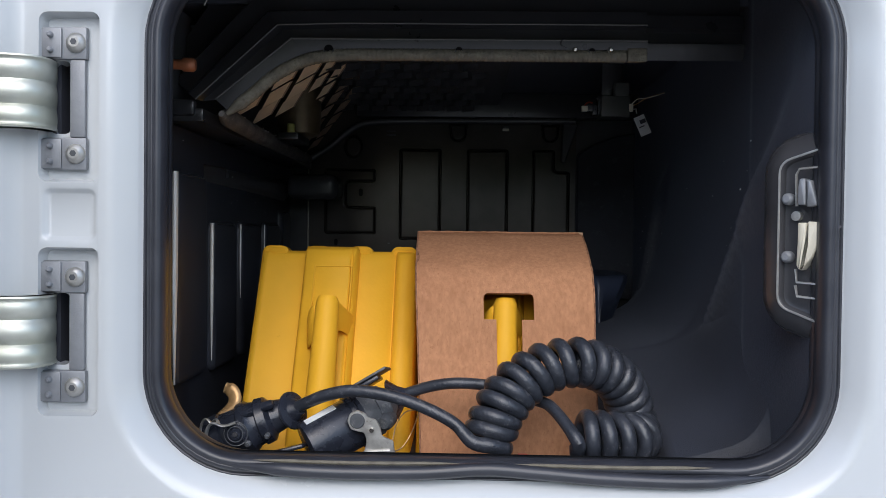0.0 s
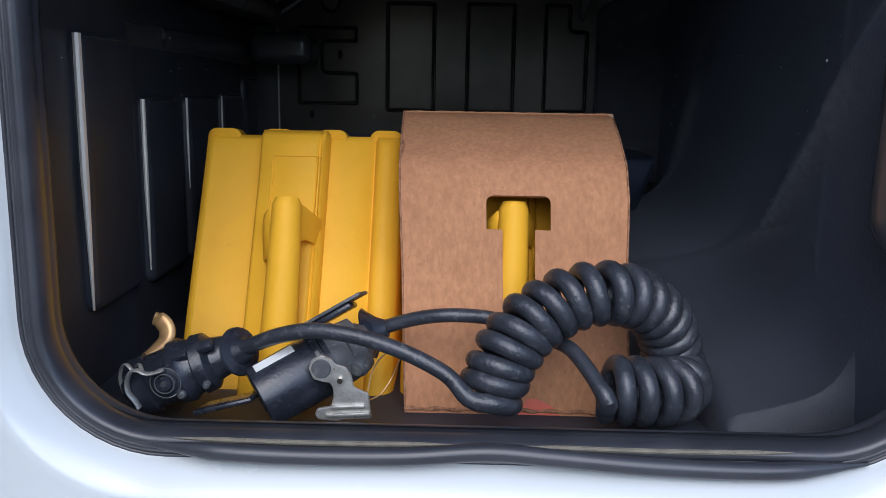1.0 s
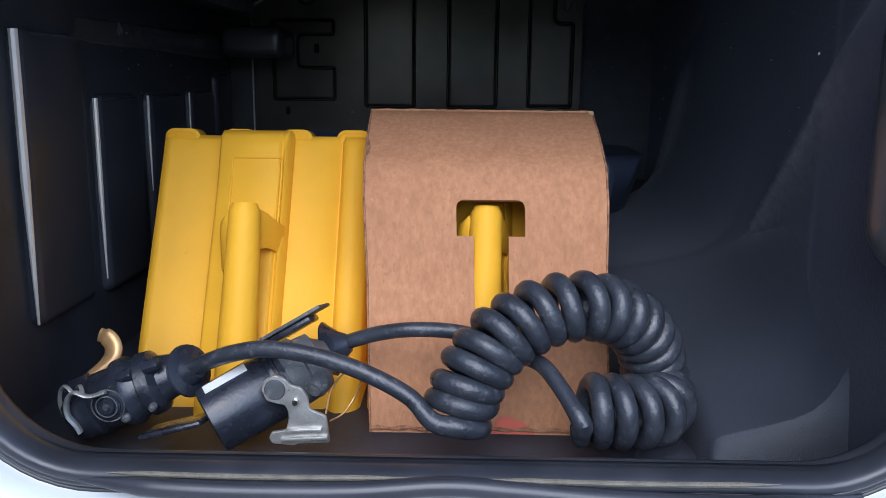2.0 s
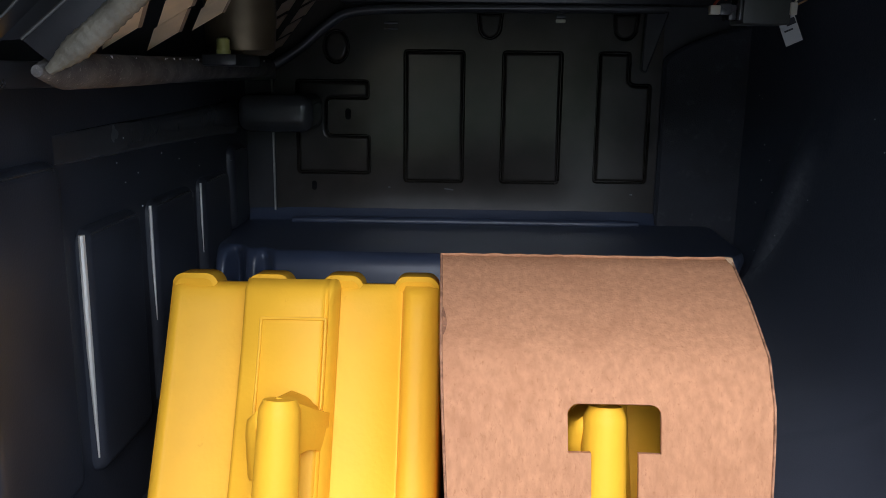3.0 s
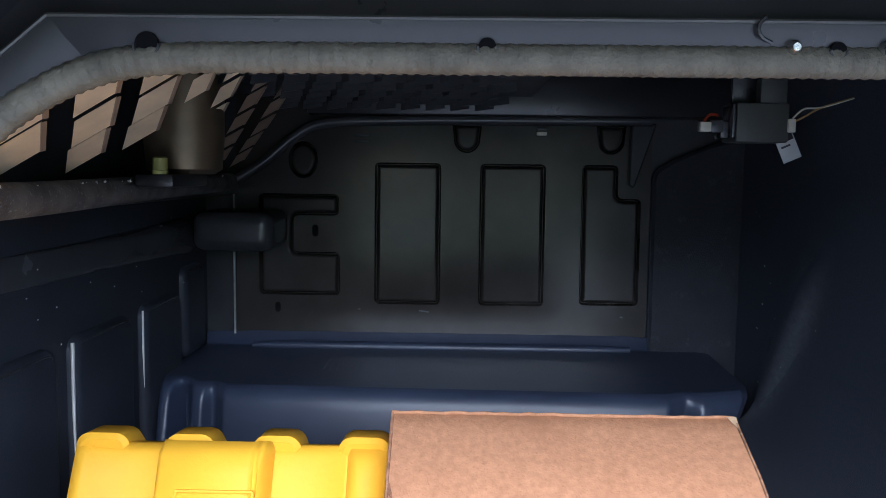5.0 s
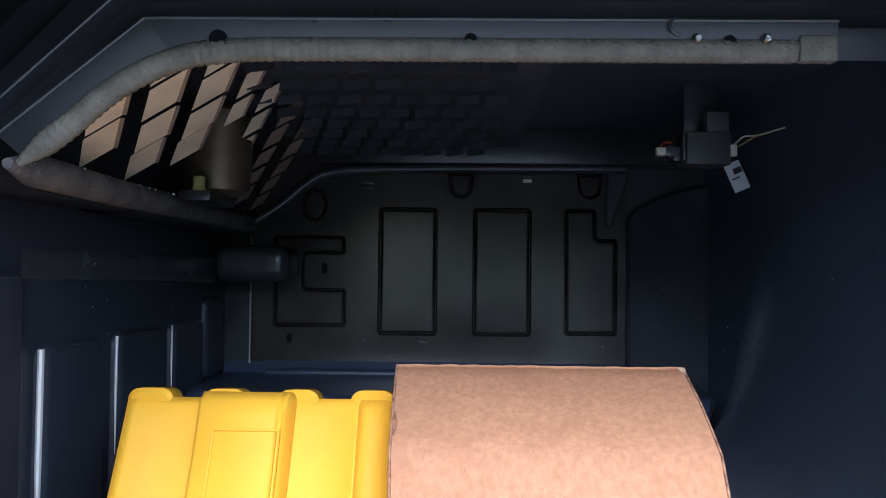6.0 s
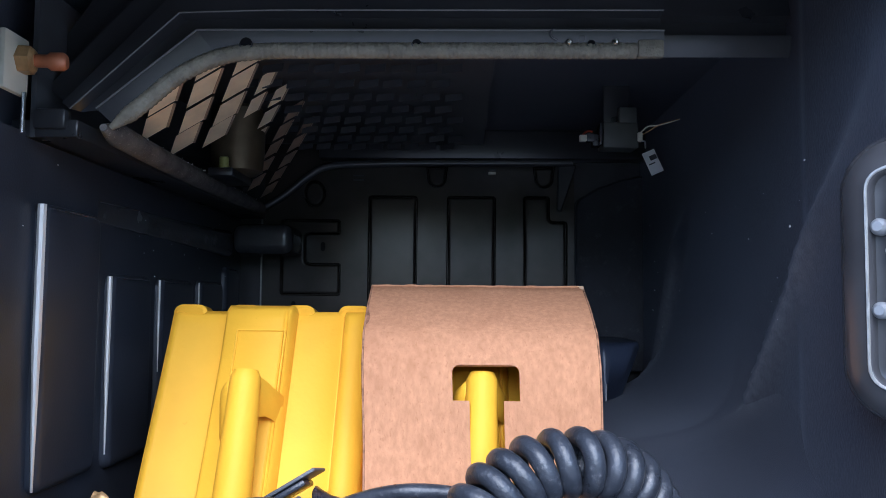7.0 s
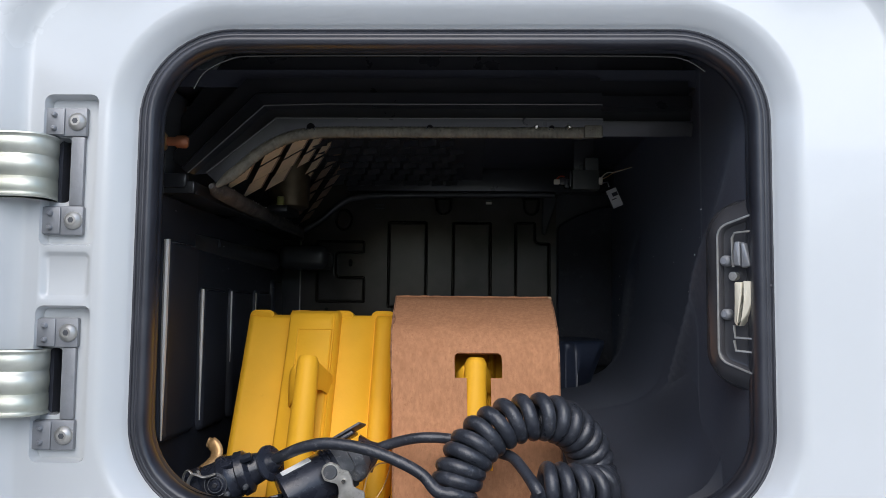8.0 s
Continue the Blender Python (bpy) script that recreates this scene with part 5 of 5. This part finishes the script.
for s, r in ((0.50, 0.0035), (0.74, 0.0028)):
    q = Vector((-0.181, 0.810, 1.158)).lerp(Vector((-0.106, 0.816, 1.187)), s)
    part("lug", obox(bmesh.new(), q + Vector((0.004, -0.016, 0.017)), (0.012, 0.008, 0.006), Euler((radians(35), radians(-20), 0)).to_matrix(), 0.0018), plug_black, plug)
    part("screw", turned(bmesh.new(), q + Vector((0.006, -0.0195, -0.010)), q + Vector((0.006, -0.0245, -0.011)), ((0, r), (0.7, r), (1, r * 0.6)), 12), plug_grey, plug)

# second plug: smooth round socket shell, grey body, open lid, steel bracket
A, B = Vector((-0.082, 0.797, 1.158)), Vector((-0.014, 0.830, 1.192))
plug2 = part("plug", turned(bmesh.new(), A, A.lerp(B, 0.60), ((0, 0.0225), (0.02, 0.0238), (0.96, 0.0248), (1.0, 0.024)), 32), plug_black, cable, "smooth black plug shell")
part("ring", turned(bmesh.new(), A.lerp(B, 0.58), A.lerp(B, 0.70), ((0, 0.0262), (0.3, 0.0268), (0.35, 0.0254), (0.55, 0.0254), (0.6, 0.0268), (1, 0.0262)), 32), plug_black, plug2)
part("grey_body", turned(bmesh.new(), A.lerp(B, 0.69), A.lerp(B, 1.12), ((0, 0.0245), (0.4, 0.024), (0.45, 0.0215), (0.75, 0.0205), (0.8, 0.016), (1.0, 0.010)), 28), plug_grey, plug2, "dusty grey plug body")
part("knuckle", turned(bmesh.new(), (-0.012, 0.802, 1.180), (-0.006, 0.820, 1.184), ((0, 0.005), (0.2, 0.008), (0.8, 0.008), (1, 0.005)), 16), plug_grey, plug2)
part("boot", turned(bmesh.new(), (-0.014, 0.848, 1.192), (0.007, 0.847, 1.1995), ((0, 0.009), (0.22, 0.010), (0.26, 0.0195), (0.32, 0.0205), (0.40, 0.018), (0.7, 0.011), (1, 0.0066)), 24), plug_black, plug2)
ax = (B - A).normalized()
nn = Vector((-0.35, -0.38, 0.86))
nn = (nn - ax * nn.dot(ax)).normalized()
part("label", obox(bmesh.new(), A.lerp(B, 0.26) + nn * 0.0246, (0.031, 0.0085, 0.0008), Matrix((ax, nn.cross(ax), nn)).transposed()), paper, plug2, "white paper label")
up = Vector((-0.50, 0.22, 0.83)).normalized()
along = Vector((0.87, 0.0, 0.49))
along = (along - up * along.dot(up)).normalized()
rot = Matrix((along, up.cross(along), up)).transposed()
part("lid", obox(bmesh.new(), (-0.038, 0.862, 1.2085), (0.058, 0.030, 0.0028), rot, 0.0012), plug_grey, plug2, "open hinged lid")
part("lid_rim", obox(bmesh.new(), (-0.037, 0.860, 1.2045), (0.038, 0.024, 0.005), rot, 0.0018), plug_black, plug2)
c1 = Vector((-0.0345, 0.7845, 1.1865))
part("rivet", turned(bmesh.new(), c1 + Vector((0, 0.012, 0)), c1 - Vector((0, 0.002, 0)), ((0, 0.0070), (0.9, 0.0070), (1, 0.0062)), 24), plug_grey, plug2)
bm = bmesh.new()
loop = [(-0.0094, 0.0), (-0.0070, 0.0065), (0.0, 0.0098), (0.0072, 0.0068), (0.0100, 0.0030), (0.0172, 0.0012), (0.0212, -0.0050), (0.0228, -0.0138), (0.0335, -0.0184), (0.0358, -0.0370), (0.0138, -0.0382), (0.0115, -0.0396), (-0.0030, -0.0384), (-0.0052, -0.0345), (-0.0035, -0.0304), (0.0065, -0.0288), (0.0086, -0.0205), (0.0080, -0.0145), (0.0060, -0.0108), (0.0012, -0.0102), (-0.0060, -0.0082)]
loop = [(c1.x + u, c1.z + v) for u, v in round_loop(loop, 0.0015, 2)]
loft(bm, [[Vector((u, y, v)) for u, v in lp] for y, lp in ((0.7875, loop), (0.7852, loop), (0.7845, shrink(loop, 0.0006)))], True, False, True)
part("bracket", bm, dull_steel, plug2, "grey steel latch bracket", angle=30)
for z, w in ((-0.0335, 0.032), (-0.0275, 0.024)):
    part("bracket_fold", obox(bmesh.new(), c1 + Vector((0.019, -0.001, z)), (w, 0.004, 0.0028), Euler((0, radians(-4), 0)).to_matrix(), 0.001), dull_steel, plug2)
part("pin", turned(bmesh.new(), c1 + Vector((0.0135, 0.002, -0.008)), c1 + Vector((0.0135, -0.003, -0.008)), ((0, 0.0026), (1, 0.002)), 10), chrome, plug2)
bm = bmesh.new()
sweep(bm, even(spline([(-0.002, 0.790, 1.168), (0.001, 0.797, 1.182), (0.008, 0.808, 1.190), (0.016, 0.820, 1.190), (0.020, 0.830, 1.187), (0.013, 0.842, 1.164), (0.004, 0.836, 1.150), (-0.006, 0.828, 1.146)], 10), 0.002), 0.0007, 6)
part("wire", bm, brass, plug2, "thin tan wire")

# ---- specks of grit on the liner ----
bm = bmesh.new()
rng = random.Random(9)
for k in range(45):
    y = rng.uniform(0.86, 1.42)
    z = rng.uniform(1.18, 1.46)
    x = right_x(y, z) + 0.0005
    r = rng.choice((0.0003, 0.0004, 0.0005, 0.0009))
    obox(bm, (x - 0.001, y, z), (r, r * rng.uniform(1, 3), r * rng.uniform(1, 2)), Euler((rng.random(), rng.random(), rng.random())).to_matrix())
for y, z, r in ((1.197, 1.325, 0.0013), (1.118, 1.222, 0.0020), (0.912, 1.362, 0.0010)):
    obox(bm, (right_x(y, z) - 0.0006, y, z), (0.0008, r * 1.2, r * 2.2), Euler((0.7, 0.2, 0.1)).to_matrix())
for k in range(28):
    y = rng.uniform(0.9, 1.42)
    r = rng.choice((0.0005, 0.0007, 0.0012))
    obox(bm, (float(np.interp(y, (0.866, 1.455), (-0.186, -0.207))) + rng.uniform(0.003, 0.007), y, float(np.interp(y, (0.866, 1.455), (1.479, 1.4835))) + 0.0072), (r, r * 1.6, r), Euler((rng.random(), rng.random(), rng.random())).to_matrix())
for k in range(24):
    y = rng.uniform(0.8, 1.4)
    obox(bm, (LEFT + 0.0075, y, rng.uniform(1.2, 1.46)), (0.0005, rng.uniform(0.0005, 0.002), rng.uniform(0.0005, 0.0012)))
tagged(part("grit", bm, paper, smooth=False), "pale specks of grit on the black liner", "grit", kind="stuff")
